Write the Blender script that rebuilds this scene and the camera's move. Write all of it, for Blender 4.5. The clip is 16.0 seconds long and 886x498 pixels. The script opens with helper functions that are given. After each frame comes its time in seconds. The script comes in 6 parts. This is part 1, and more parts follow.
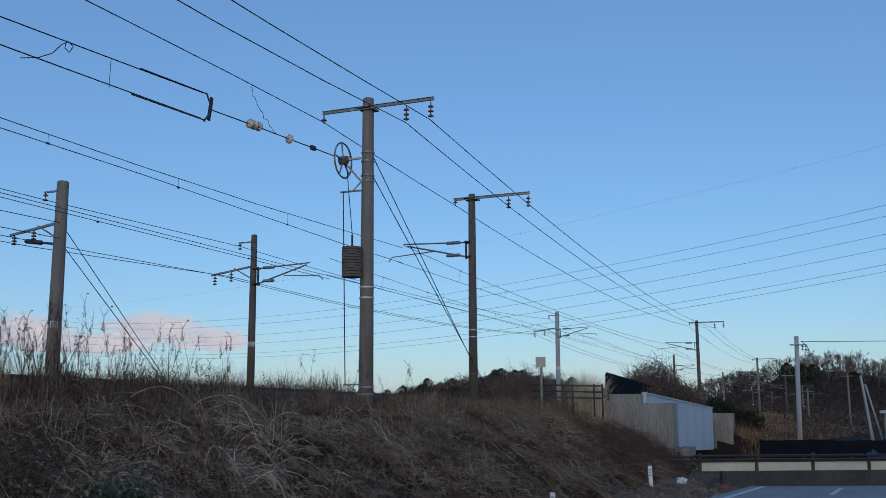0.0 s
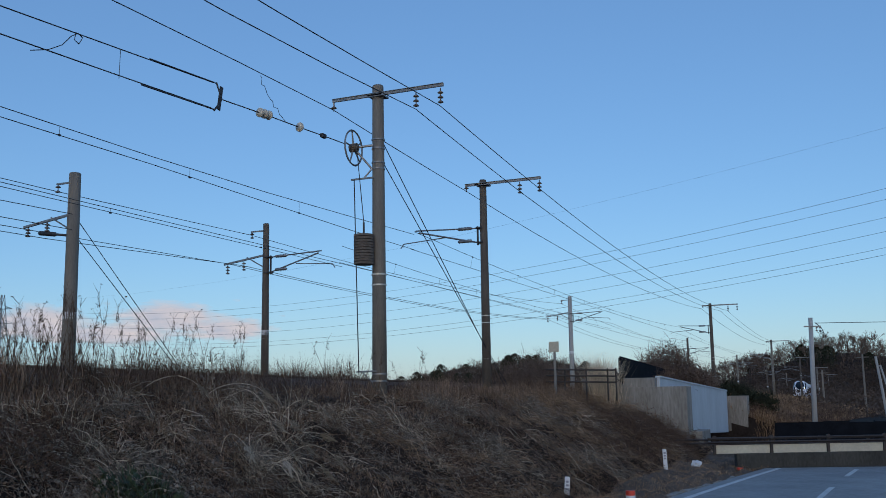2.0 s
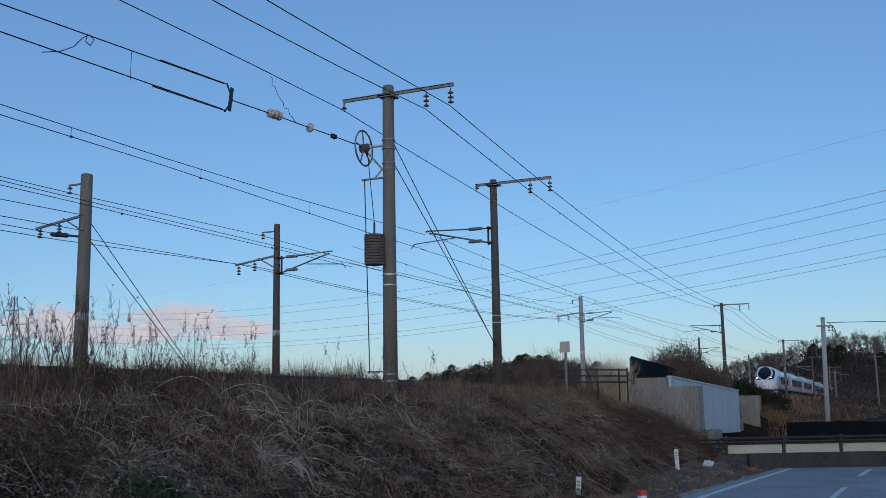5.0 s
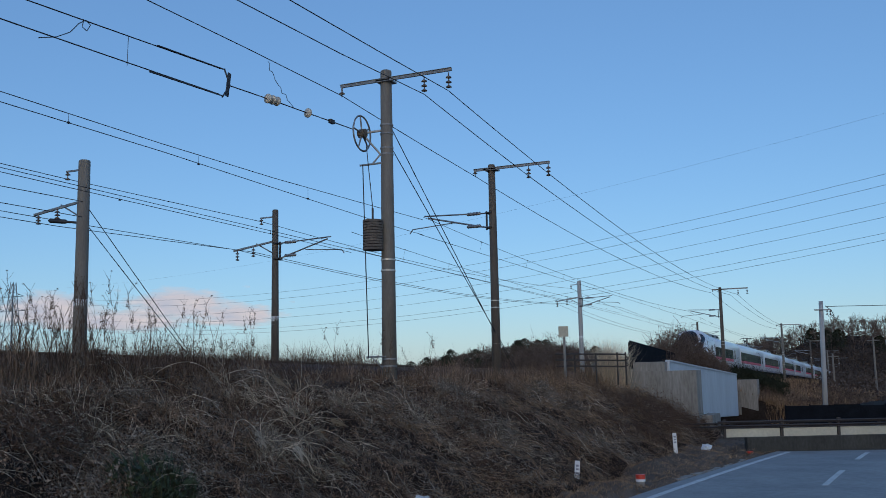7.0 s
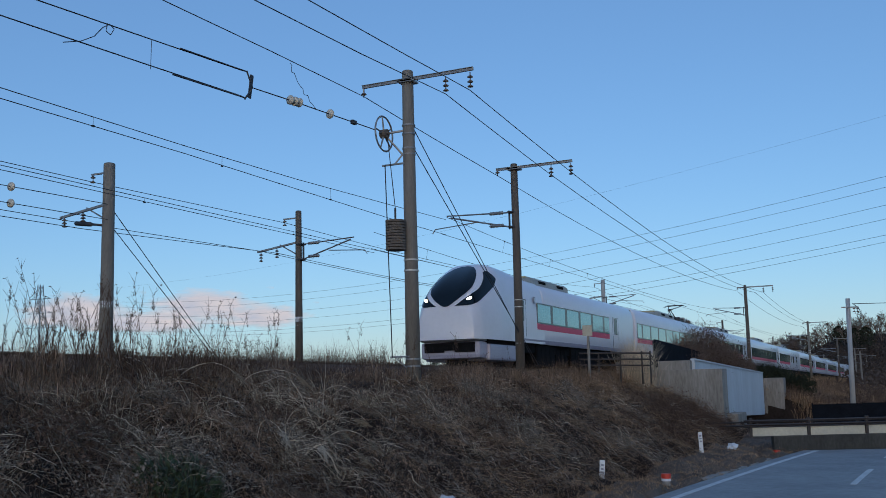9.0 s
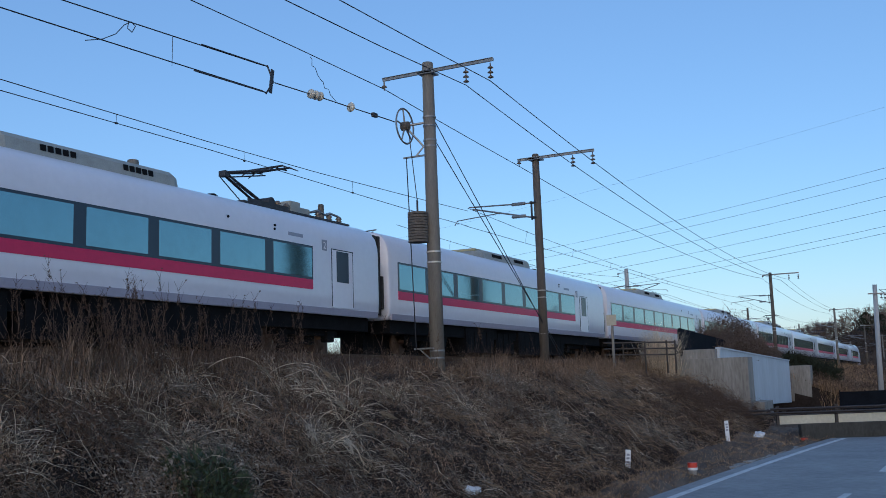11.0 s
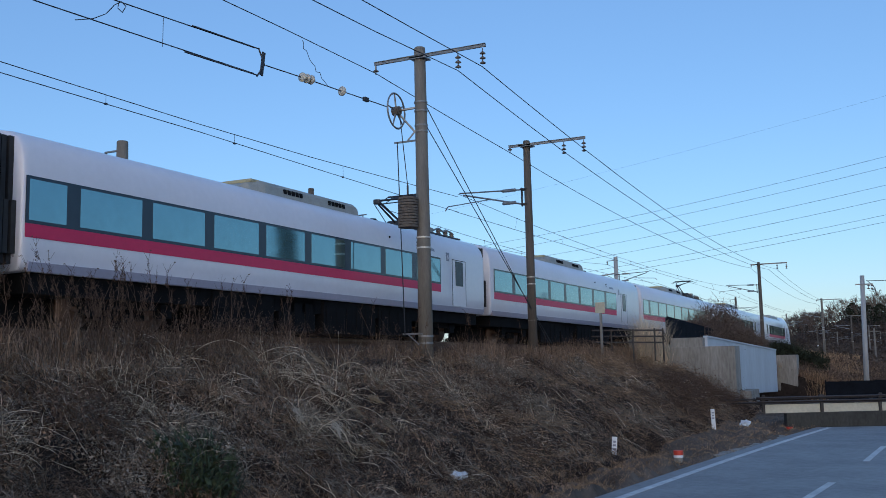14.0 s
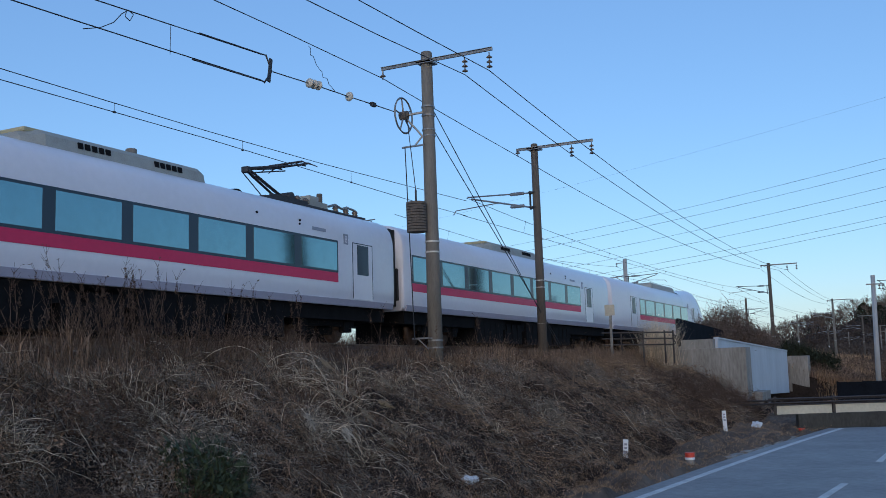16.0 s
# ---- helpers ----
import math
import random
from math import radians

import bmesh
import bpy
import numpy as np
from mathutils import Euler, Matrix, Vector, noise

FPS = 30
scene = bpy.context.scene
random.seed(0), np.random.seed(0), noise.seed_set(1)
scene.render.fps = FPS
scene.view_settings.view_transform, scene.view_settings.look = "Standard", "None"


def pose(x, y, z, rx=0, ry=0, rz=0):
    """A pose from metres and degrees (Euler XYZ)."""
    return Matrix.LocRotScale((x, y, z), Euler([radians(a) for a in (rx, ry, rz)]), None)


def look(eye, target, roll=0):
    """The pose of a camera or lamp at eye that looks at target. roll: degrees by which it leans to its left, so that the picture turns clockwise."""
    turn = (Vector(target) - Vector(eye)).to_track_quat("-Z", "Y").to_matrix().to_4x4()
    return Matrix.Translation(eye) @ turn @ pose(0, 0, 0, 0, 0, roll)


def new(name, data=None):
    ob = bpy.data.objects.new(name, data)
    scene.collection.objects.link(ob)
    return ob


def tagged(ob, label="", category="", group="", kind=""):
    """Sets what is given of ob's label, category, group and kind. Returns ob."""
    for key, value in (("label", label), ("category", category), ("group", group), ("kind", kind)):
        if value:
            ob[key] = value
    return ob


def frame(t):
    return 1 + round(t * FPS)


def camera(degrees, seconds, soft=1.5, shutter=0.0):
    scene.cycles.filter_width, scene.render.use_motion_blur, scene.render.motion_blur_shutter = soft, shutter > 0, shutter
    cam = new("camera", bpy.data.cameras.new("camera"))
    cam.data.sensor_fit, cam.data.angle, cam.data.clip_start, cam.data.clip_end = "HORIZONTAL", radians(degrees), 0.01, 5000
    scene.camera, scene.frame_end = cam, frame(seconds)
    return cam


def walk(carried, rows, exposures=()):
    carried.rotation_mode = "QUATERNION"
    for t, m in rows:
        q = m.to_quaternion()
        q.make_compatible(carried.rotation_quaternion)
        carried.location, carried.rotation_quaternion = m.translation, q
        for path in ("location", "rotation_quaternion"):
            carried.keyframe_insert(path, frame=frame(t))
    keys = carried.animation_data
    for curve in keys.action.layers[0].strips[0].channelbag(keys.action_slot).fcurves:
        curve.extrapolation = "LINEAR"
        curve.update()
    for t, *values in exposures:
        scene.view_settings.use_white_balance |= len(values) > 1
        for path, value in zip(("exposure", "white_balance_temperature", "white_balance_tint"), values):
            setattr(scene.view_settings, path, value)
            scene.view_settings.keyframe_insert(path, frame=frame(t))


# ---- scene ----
cam = camera(48.14, 16.0, soft=0.8)


def aim(x, y, z, yaw, pitch, roll):
    return pose(x, y, z, 90 + pitch, 0, yaw) @ pose(0, 0, 0, 0, 0, roll)


PATH = [
    (0.0, aim(-0.007, -0.008, 1.606, 22.899, 9.230, -0.237)),
    (0.5, aim(-0.006, -0.006, 1.605, 22.955, 9.009, -0.145)),
    (1.0, aim(-0.004, -0.010, 1.601, 23.238, 8.682, -0.154)),
    (1.5, aim(-0.005, -0.007, 1.604, 23.475, 8.455, -0.478)),
    (2.0, aim(-0.002, -0.007, 1.604, 23.603, 8.445, -0.907)),
    (2.5, aim(-0.003, -0.004, 1.602, 23.741, 8.576, -1.176)),
    (3.0, aim(-0.005, -0.006, 1.604, 23.922, 8.653, -1.201)),
    (3.5, aim(0.000, -0.007, 1.604, 24.125, 8.666, -1.186)),
    (4.0, aim(-0.002, -0.002, 1.602, 24.211, 8.740, -1.112)),
    (6.5, aim(-0.003, -0.008, 1.598, 24.112, 7.703, -0.879)),
    (7.0, aim(0.001, -0.004, 1.598, 24.154, 7.610, -1.143)),
    (7.5, aim(0.000, -0.001, 1.602, 24.274, 7.649, -1.292)),
    (8.0, aim(0.001, 0.000, 1.600, 24.561, 7.703, -1.387)),
    (8.5, aim(0.001, 0.004, 1.599, 25.006, 7.681, -1.367)),
    (9.0, aim(0.000, 0.004, 1.599, 25.489, 7.625, -1.390)),
    (11.5, aim(0.002, -0.003, 1.596, 26.882, 7.064, -2.097)),
    (12.0, aim(0.003, 0.006, 1.596, 26.790, 6.984, -2.198)),
    (12.5, aim(0.006, 0.009, 1.597, 26.669, 6.867, -2.148)),
    (13.0, aim(0.004, 0.012, 1.597, 26.471, 6.685, -1.894)),
    (13.5, aim(0.002, 0.007, 1.602, 26.318, 6.450, -1.526)),
    (14.0, aim(0.001, 0.006, 1.598, 26.250, 6.334, -1.365)),
    (14.5, aim(0.004, 0.009, 1.596, 26.319, 6.294, -1.385)),
    (15.0, aim(0.004, 0.005, 1.598, 26.411, 6.309, -1.529)),
    (15.5, aim(0.003, 0.006, 1.596, 26.469, 6.389, -1.668)),
    (16.0, aim(0.006, 0.004, 1.598, 26.757, 6.586, -1.910)),
]
walk(cam, PATH, exposures=[(0.0, -0.06, 5400, 7), (8.5, -0.06, 5400, 7), (9.2, 0.0, 5400, 7), (11.3, 0.28, 5500, 9), (16.0, 0.28, 5500, 9)])

# ---- dusk sky: a low veiled sun behind the camera ----
SUN_ELEVATION, SUN_TURN = 14.0, 160.0
world = bpy.data.worlds.new("dusk_sky")
scene.world = world
world.use_nodes = True
wn = world.node_tree.nodes
sky = wn.new("ShaderNodeTexSky")
sky.sky_type, sky.sun_disc = "NISHITA", False
sky.sun_elevation, sky.sun_rotation = radians(SUN_ELEVATION), radians(SUN_TURN)
sky.air_density, sky.dust_density, sky.ozone_density = 1.1, 0.4, 3.0
# a thin even veil of high haze over the whole sky
veil = wn.new("ShaderNodeMix")
veil.data_type = "RGBA"
veil.inputs["Factor"].default_value, veil.inputs["B"].default_value = 0.27, (2.6, 4.0, 6.6, 1)
world.node_tree.links.new(sky.outputs[0], veil.inputs["A"])
world.node_tree.links.new(veil.outputs["Result"], wn["Background"].inputs[0])
wn["Background"].inputs[1].default_value = 0.112
sun_data = bpy.data.lights.new("sun", "SUN")
sun_data.energy, sun_data.angle, sun_data.color = 0.62, radians(40), (1.0, 0.70, 0.45)
sun = new("sun", sun_data)
_a, _e = radians(SUN_TURN), radians(SUN_ELEVATION)
sun.matrix_world = look((math.sin(_a) * math.cos(_e) * 90, math.cos(_a) * math.cos(_e) * 90, math.sin(_e) * 90), (0, 0, 0))


# ---- materials ----
def mat(name, color, rough=0.7, metal=0.0, vary=0.25, scale=4.0, bump=0.0, bump_scale=60.0, dark=None, island=0.0, per_object=0.0, spec=0.5, coat=0.0, stretch=(1, 1, 1)):
    m = bpy.data.materials.new(name)
    m.use_nodes = True
    n, link = m.node_tree.nodes, m.node_tree.links.new
    b = n["Principled BSDF"]
    b.inputs["Roughness"].default_value, b.inputs["Metallic"].default_value = rough, metal
    b.inputs["Specular IOR Level"].default_value, b.inputs["Coat Weight"].default_value = spec, coat
    co, mp = n.new("ShaderNodeTexCoord"), n.new("ShaderNodeMapping")
    mp.inputs["Scale"].default_value = stretch
    link(co.outputs["Object"], mp.inputs["Vector"])
    big, fine = n.new("ShaderNodeTexNoise"), n.new("ShaderNodeTexNoise")
    big.inputs["Scale"].default_value, big.inputs["Detail"].default_value = scale, 6
    fine.inputs["Scale"].default_value, fine.inputs["Detail"].default_value = scale * 9, 4
    link(mp.outputs[0], big.inputs["Vector"]), link(mp.outputs[0], fine.inputs["Vector"])
    add = n.new("ShaderNodeMath")
    add.operation = "MULTIPLY_ADD"
    add.inputs[1].default_value = 0.45
    link(fine.outputs[0], add.inputs[0])
    half = n.new("ShaderNodeMath")
    half.operation = "MULTIPLY"
    half.inputs[1].default_value = 0.55
    link(big.outputs[0], half.inputs[0])
    link(half.outputs[0], add.inputs[2])
    ramp = n.new("ShaderNodeMapRange")
    ramp.inputs[1].default_value, ramp.inputs[2].default_value = 0.32, 0.68
    link(add.outputs[0], ramp.inputs[0])
    mix = n.new("ShaderNodeMix")
    mix.data_type = "RGBA"
    d = dark or [c * (1 - vary) for c in color]
    l = color if dark else [min(1, c * (1 + vary * 0.6)) for c in color]
    mix.inputs["A"].default_value, mix.inputs["B"].default_value = (*d, 1), (*l, 1)
    link(ramp.outputs[0], mix.inputs["Factor"])
    out = mix.outputs["Result"]
    if island or per_object:
        src = n.new("ShaderNodeNewGeometry").outputs["Random Per Island"] if island else n.new("ShaderNodeObjectInfo").outputs["Random"]
        amount = island or per_object
        mr = n.new("ShaderNodeMapRange")
        mr.inputs[3].default_value, mr.inputs[4].default_value = 1 - amount, 1 + amount
        link(src, mr.inputs[0])
        hs = n.new("ShaderNodeHueSaturation")
        link(out, hs.inputs["Color"]), link(mr.outputs[0], hs.inputs["Value"])
        out = hs.outputs[0]
    link(out, b.inputs["Base Color"])
    if bump:
        t, bp = n.new("ShaderNodeTexNoise"), n.new("ShaderNodeBump")
        t.inputs["Scale"].default_value, t.inputs["Detail"].default_value = bump_scale, 5
        link(mp.outputs[0], t.inputs["Vector"]), link(t.outputs[0], bp.inputs["Height"])
        bp.inputs["Strength"].default_value, bp.inputs["Distance"].default_value = bump, 0.02
        link(bp.outputs[0], b.inputs["Normal"])
    return m


def glow(name, color, strength):
    m = bpy.data.materials.new(name)
    m.use_nodes = True
    b = m.node_tree.nodes["Principled BSDF"]
    b.inputs["Base Color"].default_value = (*color, 1)
    b.inputs["Emission Color"].default_value, b.inputs["Emission Strength"].default_value = (*color, 1), strength
    return m


M = dict(
    # bank soil darker than the verge: shade between the weeds is in its colour
    soil=mat("shade_dark_soil", (0.040, 0.030, 0.024), 0.95, vary=0.5, scale=0.8, bump=0.8, bump_scale=9),
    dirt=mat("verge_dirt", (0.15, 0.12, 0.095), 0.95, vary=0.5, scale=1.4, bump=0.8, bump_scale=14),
    asphalt=mat("asphalt", (0.27, 0.26, 0.25), 0.65, vary=0.3, scale=0.7, bump=0.35, bump_scale=120),
    line=mat("road_paint", (0.72, 0.72, 0.70), 0.7, vary=0.25, scale=3, dark=(0.42, 0.42, 0.41)),
    ballast=mat("ballast", (0.13, 0.115, 0.105), 0.95, vary=0.55, scale=6, bump=1.0, bump_scale=18),
    rail=mat("rusty_rail", (0.16, 0.10, 0.07), 0.5, 0.7, scale=8),
    concrete=mat("weathered_concrete", (0.37, 0.35, 0.315), 0.85, scale=0.9, bump=0.3, bump_scale=30, stretch=(1.5, 1.5, 0.3), dark=(0.155, 0.142, 0.122)),
    pole=mat("pole_concrete", (0.215, 0.195, 0.165), 0.8, vary=0.3, scale=2.0, bump=0.2, bump_scale=40, stretch=(3, 3, 0.4)),
    pole_dark=mat("stained_pole_concrete", (0.125, 0.105, 0.085), 0.85, vary=0.35, scale=2.0, bump=0.2, bump_scale=40, stretch=(3, 3, 0.4)),
    pole_light=mat("pale_pole_concrete", (0.42, 0.42, 0.41), 0.8, vary=0.25, scale=2.0, bump=0.2, stretch=(3, 3, 0.4)),
    steel=mat("galvanised_steel", (0.30, 0.30, 0.30), 0.5, 0.6, vary=0.35, scale=9),
    dark_steel=mat("dark_steel", (0.07, 0.07, 0.075), 0.6, 0.5, vary=0.4, scale=9),
    wire=mat("wire_metal", (0.05, 0.05, 0.055), 0.55, 0.6, vary=0.3, scale=9),
    band=mat("steel_band", (0.62, 0.60, 0.55), 0.45, 0.4, vary=0.2, scale=20),
    insulator=mat("brown_porcelain", (0.16, 0.13, 0.11), 0.25, vary=0.2, scale=9),
    insulator_white=mat("white_porcelain", (0.62, 0.58, 0.48), 0.3, vary=0.25, scale=9),
    weight=mat("cast_weights", (0.15, 0.125, 0.10), 0.85, vary=0.4, scale=9, bump=0.3),
    panel=mat("pale_painted_panel", (0.55, 0.60, 0.65), 0.6, vary=0.14, scale=0.5, stretch=(1, 1, 0.3), bump=0.05),
    darkpanel=mat("dark_blue_board", (0.012, 0.014, 0.019), 0.9, vary=0.4, scale=2, spec=0.06),
    brown=mat("brown_rail_paint", (0.045, 0.036, 0.032), 0.5, 0.2, vary=0.35, scale=6),
    cream=mat("cream_board", (0.56, 0.52, 0.40), 0.7, vary=0.2, scale=1.2),
    moss=mat("dark_mossy_concrete", (0.062, 0.060, 0.052), 0.9, vary=0.5, scale=1.6, bump=0.4, stretch=(1, 1, 0.4)),
    body=mat("white_car_paint", (0.80, 0.78, 0.815), 0.32, vary=0.05, scale=0.7, coat=0.3),
    sill=mat("lavender_car_paint", (0.42, 0.40, 0.48), 0.4, vary=0.1, scale=1.0, coat=0.2),
    red=mat("red_stripe_paint", (0.64, 0.03, 0.11), 0.4, vary=0.08, scale=1.0, spec=0.3),
    frame=mat("dark_window_frame", (0.02, 0.035, 0.055), 0.25, vary=0.1, scale=3),
    glass=mat("teal_window_glass", (0.25, 0.40, 0.43), 0.06, 0.85, vary=0.12, scale=0.8),
    glass_black=mat("black_cab_glass", (0.006, 0.010, 0.013), 0.06, vary=0.2, scale=1.0, spec=0.35),
    roofgear=mat("grey_roof_casing", (0.36, 0.36, 0.32), 0.6, vary=0.2, scale=4),
    ochre=mat("yellowish_roof_cap", (0.45, 0.40, 0.24), 0.6, vary=0.2, scale=4),
    under=mat("underfloor_black", (0.009, 0.009, 0.010), 0.9, vary=0.5, scale=3, spec=0.15),
    rubber=mat("gangway_bellows", (0.035, 0.033, 0.032), 0.8, vary=0.4, scale=8),
    mark=mat("grey_marking", (0.30, 0.31, 0.36), 0.5, vary=0.1),
    lamp=glow("headlamp_glow", (1.0, 0.70, 0.40), 9.0),
    straw=mat("straw", (0.74, 0.62, 0.45), 0.8, vary=0.3, scale=2, island=0.55),
    deadgrass=mat("dead_grass", (0.42, 0.29, 0.195), 0.9, vary=0.4, scale=0.6, island=0.75, dark=(0.085, 0.058, 0.04)),
    greygrass=mat("grey_dead_weeds", (0.38, 0.325, 0.26), 0.9, vary=0.4, scale=0.7, island=0.75, dark=(0.065, 0.054, 0.043)),
    rust=mat("russet_grass", (0.50, 0.335, 0.19), 0.9, vary=0.4, scale=0.8, island=0.6, dark=(0.22, 0.14, 0.085)),
    stem=mat("dark_dry_stems", (0.13, 0.088, 0.063), 0.9, vary=0.3, scale=3, island=0.55),
    green=mat("green_leaves", (0.050, 0.066, 0.026), 0.7, vary=0.4, scale=2, island=0.5),
    evergreen=mat("evergreen_leaves", (0.045, 0.050, 0.030), 0.85, vary=0.5, scale=0.3, island=0.5),
    scrub=mat("far_scrub", (0.105, 0.080, 0.064), 0.9, vary=0.4, scale=0.05, island=0.22),
    plume=mat("pale_plume", (0.56, 0.49, 0.39), 0.9, vary=0.2, scale=4, island=0.25),
    twig=mat("bare_twigs", (0.18, 0.13, 0.10), 0.9, vary=0.3, scale=0.3, island=0.4),
    bark=mat("bark", (0.08, 0.065, 0.05), 0.9, vary=0.4, scale=5, bump=0.5),
    white=mat("white_plastic", (0.78, 0.79, 0.80), 0.5, vary=0.1, scale=6),
    orange=mat("red_paint", (0.62, 0.06, 0.03), 0.5, vary=0.15, scale=9),
    bag=mat("crumpled_plastic", (0.68, 0.72, 0.76), 0.4, vary=0.25, scale=8, bump=0.5),
    wall_house=mat("house_render", (0.42, 0.37, 0.31), 0.8, vary=0.1, scale=2),
    roof_house=mat("house_roof", (0.10, 0.10, 0.11), 0.7, vary=0.3, scale=6),
    carblue=mat("blue_car_paint", (0.03, 0.07, 0.16), 0.3, vary=0.1, coat=0.5),
)

# dry plants and soil have hardly any gloss
for _k in ("soil", "dirt", "scrub", "plume", "ballast", "straw", "deadgrass", "greygrass", "rust", "stem", "twig", "bark", "evergreen"):
    M[_k].node_tree.nodes["Principled BSDF"].inputs["Specular IOR Level"].default_value = 0.08


# ---- mesh helpers ----
def box(bm, c, s, rz=0.0, rx=0.0, ry=0.0, bevel=0.0):
    made = bmesh.ops.create_cube(bm, size=1.0, matrix=pose(*c, rx, ry, rz) @ Matrix.Diagonal((*s, 1)))
    if bevel:
        edges = {e for v in made["verts"] for e in v.link_edges}
        bmesh.ops.bevel(bm, geom=list(edges), offset=bevel, segments=2, affect="EDGES", profile=0.6)
    return bm


def rod(bm, a, b, r0, r1=None, seg=8, caps=True):
    a, b = Vector(a), Vector(b)
    d = b - a
    m = Matrix.Translation((a + b) / 2) @ d.to_track_quat("Z", "Y").to_matrix().to_4x4()
    bmesh.ops.create_cone(bm, cap_ends=caps, segments=seg, radius1=r0, radius2=r0 if r1 is None else r1, depth=d.length, matrix=m)
    return bm


def path_rod(bm, pts, r, seg=6):
    for a, b in zip(pts, pts[1:]):
        rod(bm, a, b, r, r, seg)
    return bm


def lathe(bm, profile, m=None, seg=12):
    rings = []
    for r, z in profile:
        ring = [bm.verts.new((r * math.cos(2 * math.pi * i / seg), r * math.sin(2 * math.pi * i / seg), z)) for i in range(seg)]
        rings.append(ring)
    for p, q in zip(rings, rings[1:]):
        for i in range(seg):
            bm.faces.new((p[i], p[(i + 1) % seg], q[(i + 1) % seg], q[i]))
    bm.faces.new(rings[0][::-1])
    bm.faces.new(rings[-1])
    if m is not None:
        bmesh.ops.transform(bm, matrix=m, verts=[v for ring in rings for v in ring])
    return bm


def to_mesh(name, bm, material, smooth=False):
    me = bpy.data.meshes.new(name)
    bmesh.ops.recalc_face_normals(bm, faces=bm.faces)
    bm.to_mesh(me)
    bm.free()
    me.materials.append(material)
    if smooth:
        for p in me.polygons:
            p.use_smooth = True
    return me


def part(name, bm, material, parent=None, label="", smooth=False, at=None):
    me = to_mesh(name, bm, material, smooth) if isinstance(bm, bmesh.types.BMesh) else bm
    ob = new(name, me)
    if parent is not None:
        ob.parent = parent
    if at is not None:
        ob.matrix_basis = at
    return tagged(ob, label)


def empty(name, at=None):
    ob = new(name)
    if at is not None:
        ob.matrix_basis = at
    return ob


def rail_z(y):
    q = y / 100.0
    return 2.457 - 0.863 * q - 0.199 * q * q


def rough_noise(x, y, s, amp):
    return amp * noise.noise(Vector((x * s, y * s, 3.7)))
# ---- ground, road and tracks ----
TRACK_NEAR, TRACK_FAR = -15.73, -19.65


def road_left(y):
    return -5.36 + (y - 18.3) * 0.090 + max(0.0, y - 22.0) ** 2 * 0.0016


def smooth01(a, b, v):
    t = min(1.0, max(0.0, (v - a) / (b - a)))
    return t * t * (3 - 2 * t)


def toe_x(y):
    return min(-6.9, -7.3 + (y - 15) * 0.02) if y < 50 else -7.0 + (y - 50) * 0.05


def ground_z(x, y):
    base = min(-1.0, rail_z(y) - 2.6)
    crest = rail_z(y) - 0.62
    toe = toe_x(y)
    if x > -13.2:
        t = min(1.0, max(0.0, (toe - x) / (toe + 12.4)))
        z = base + (crest - base) * t
        if 0 < t < 1:
            z += 0.22 * math.sin(t * math.pi) * (1 + rough_noise(x, y, 0.35, 1.0))
    else:
        t = 1 - min(1.0, max(0.0, (-25.5 - x) / 6.0))
        z = base + (crest - base) * t
    # underpass through the bank
    under = smooth01(47.0, 48.0, y) * (1 - smooth01(69.2, 69.7, y))
    lane = under * (1 - smooth01(-4.5, -2.5, x))
    z = z * (1 - lane) - 2.6 * lane
    # the wooded ridges
    far_left = 11.5 * math.exp(-(((x + 92) / 40) ** 2) - ((y - 262) / 40) ** 2)
    far_mid = 5.0 * math.exp(-(((x + 45) / 60) ** 2) - ((y - 420) / 60) ** 2)
    far_right = 16.5 * math.exp(-(((x + 6) / 58) ** 2) - ((y - 350) / 60) ** 2)
    z += far_left + far_mid + far_right
    if 4.0 < y < 60 and x > -13.2:
        z += rough_noise(x, y, 1.6, 0.27) + rough_noise(x, y, 0.55, 0.24) + rough_noise(x, y, 3.4, 0.13)
        z -= 0.22 * math.exp(-(((x + 12.2) / 0.9) ** 2) - ((y - 23.6) / 1.6) ** 2)
    if x > road_left(min(y, 36)) - 0.55 and y < 60:
        z = min(z, -1.06)
    return z


def build_ground():
    xs = np.concatenate([np.linspace(-1500, -140, 12), np.linspace(-130, -32, 34), np.arange(-30, -13, 0.9), np.arange(-13, -4, 0.15), np.arange(-4, 12, 1.6), np.linspace(14, 130, 34), np.linspace(150, 1500, 10)])
    ys = np.concatenate([np.linspace(-300, -20, 8), np.arange(-15, 4, 1.5), np.arange(4, 47, 0.2), np.arange(47, 70, 0.35), np.arange(70, 100, 1.5), np.linspace(102, 520, 90), np.linspace(560, 3000, 12)])
    verts = [(x, y, ground_z(x, y)) for y in ys for x in xs]
    w = len(xs)
    faces = [(j * w + i, j * w + i + 1, (j + 1) * w + i + 1, (j + 1) * w + i) for j in range(len(ys) - 1) for i in range(w - 1)]
    me = bpy.data.meshes.new("ground")
    me.from_pydata(verts, [], faces)
    me.materials.append(M["soil"])
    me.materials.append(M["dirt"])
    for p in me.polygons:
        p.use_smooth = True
        # verge dirt goes without the shade tone of the bank soil
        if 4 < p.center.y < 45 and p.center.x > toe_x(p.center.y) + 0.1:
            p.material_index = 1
    tagged(new("ground", me), "brown soil bank and verge under dry weeds", "ground", kind="structure")


build_ground()


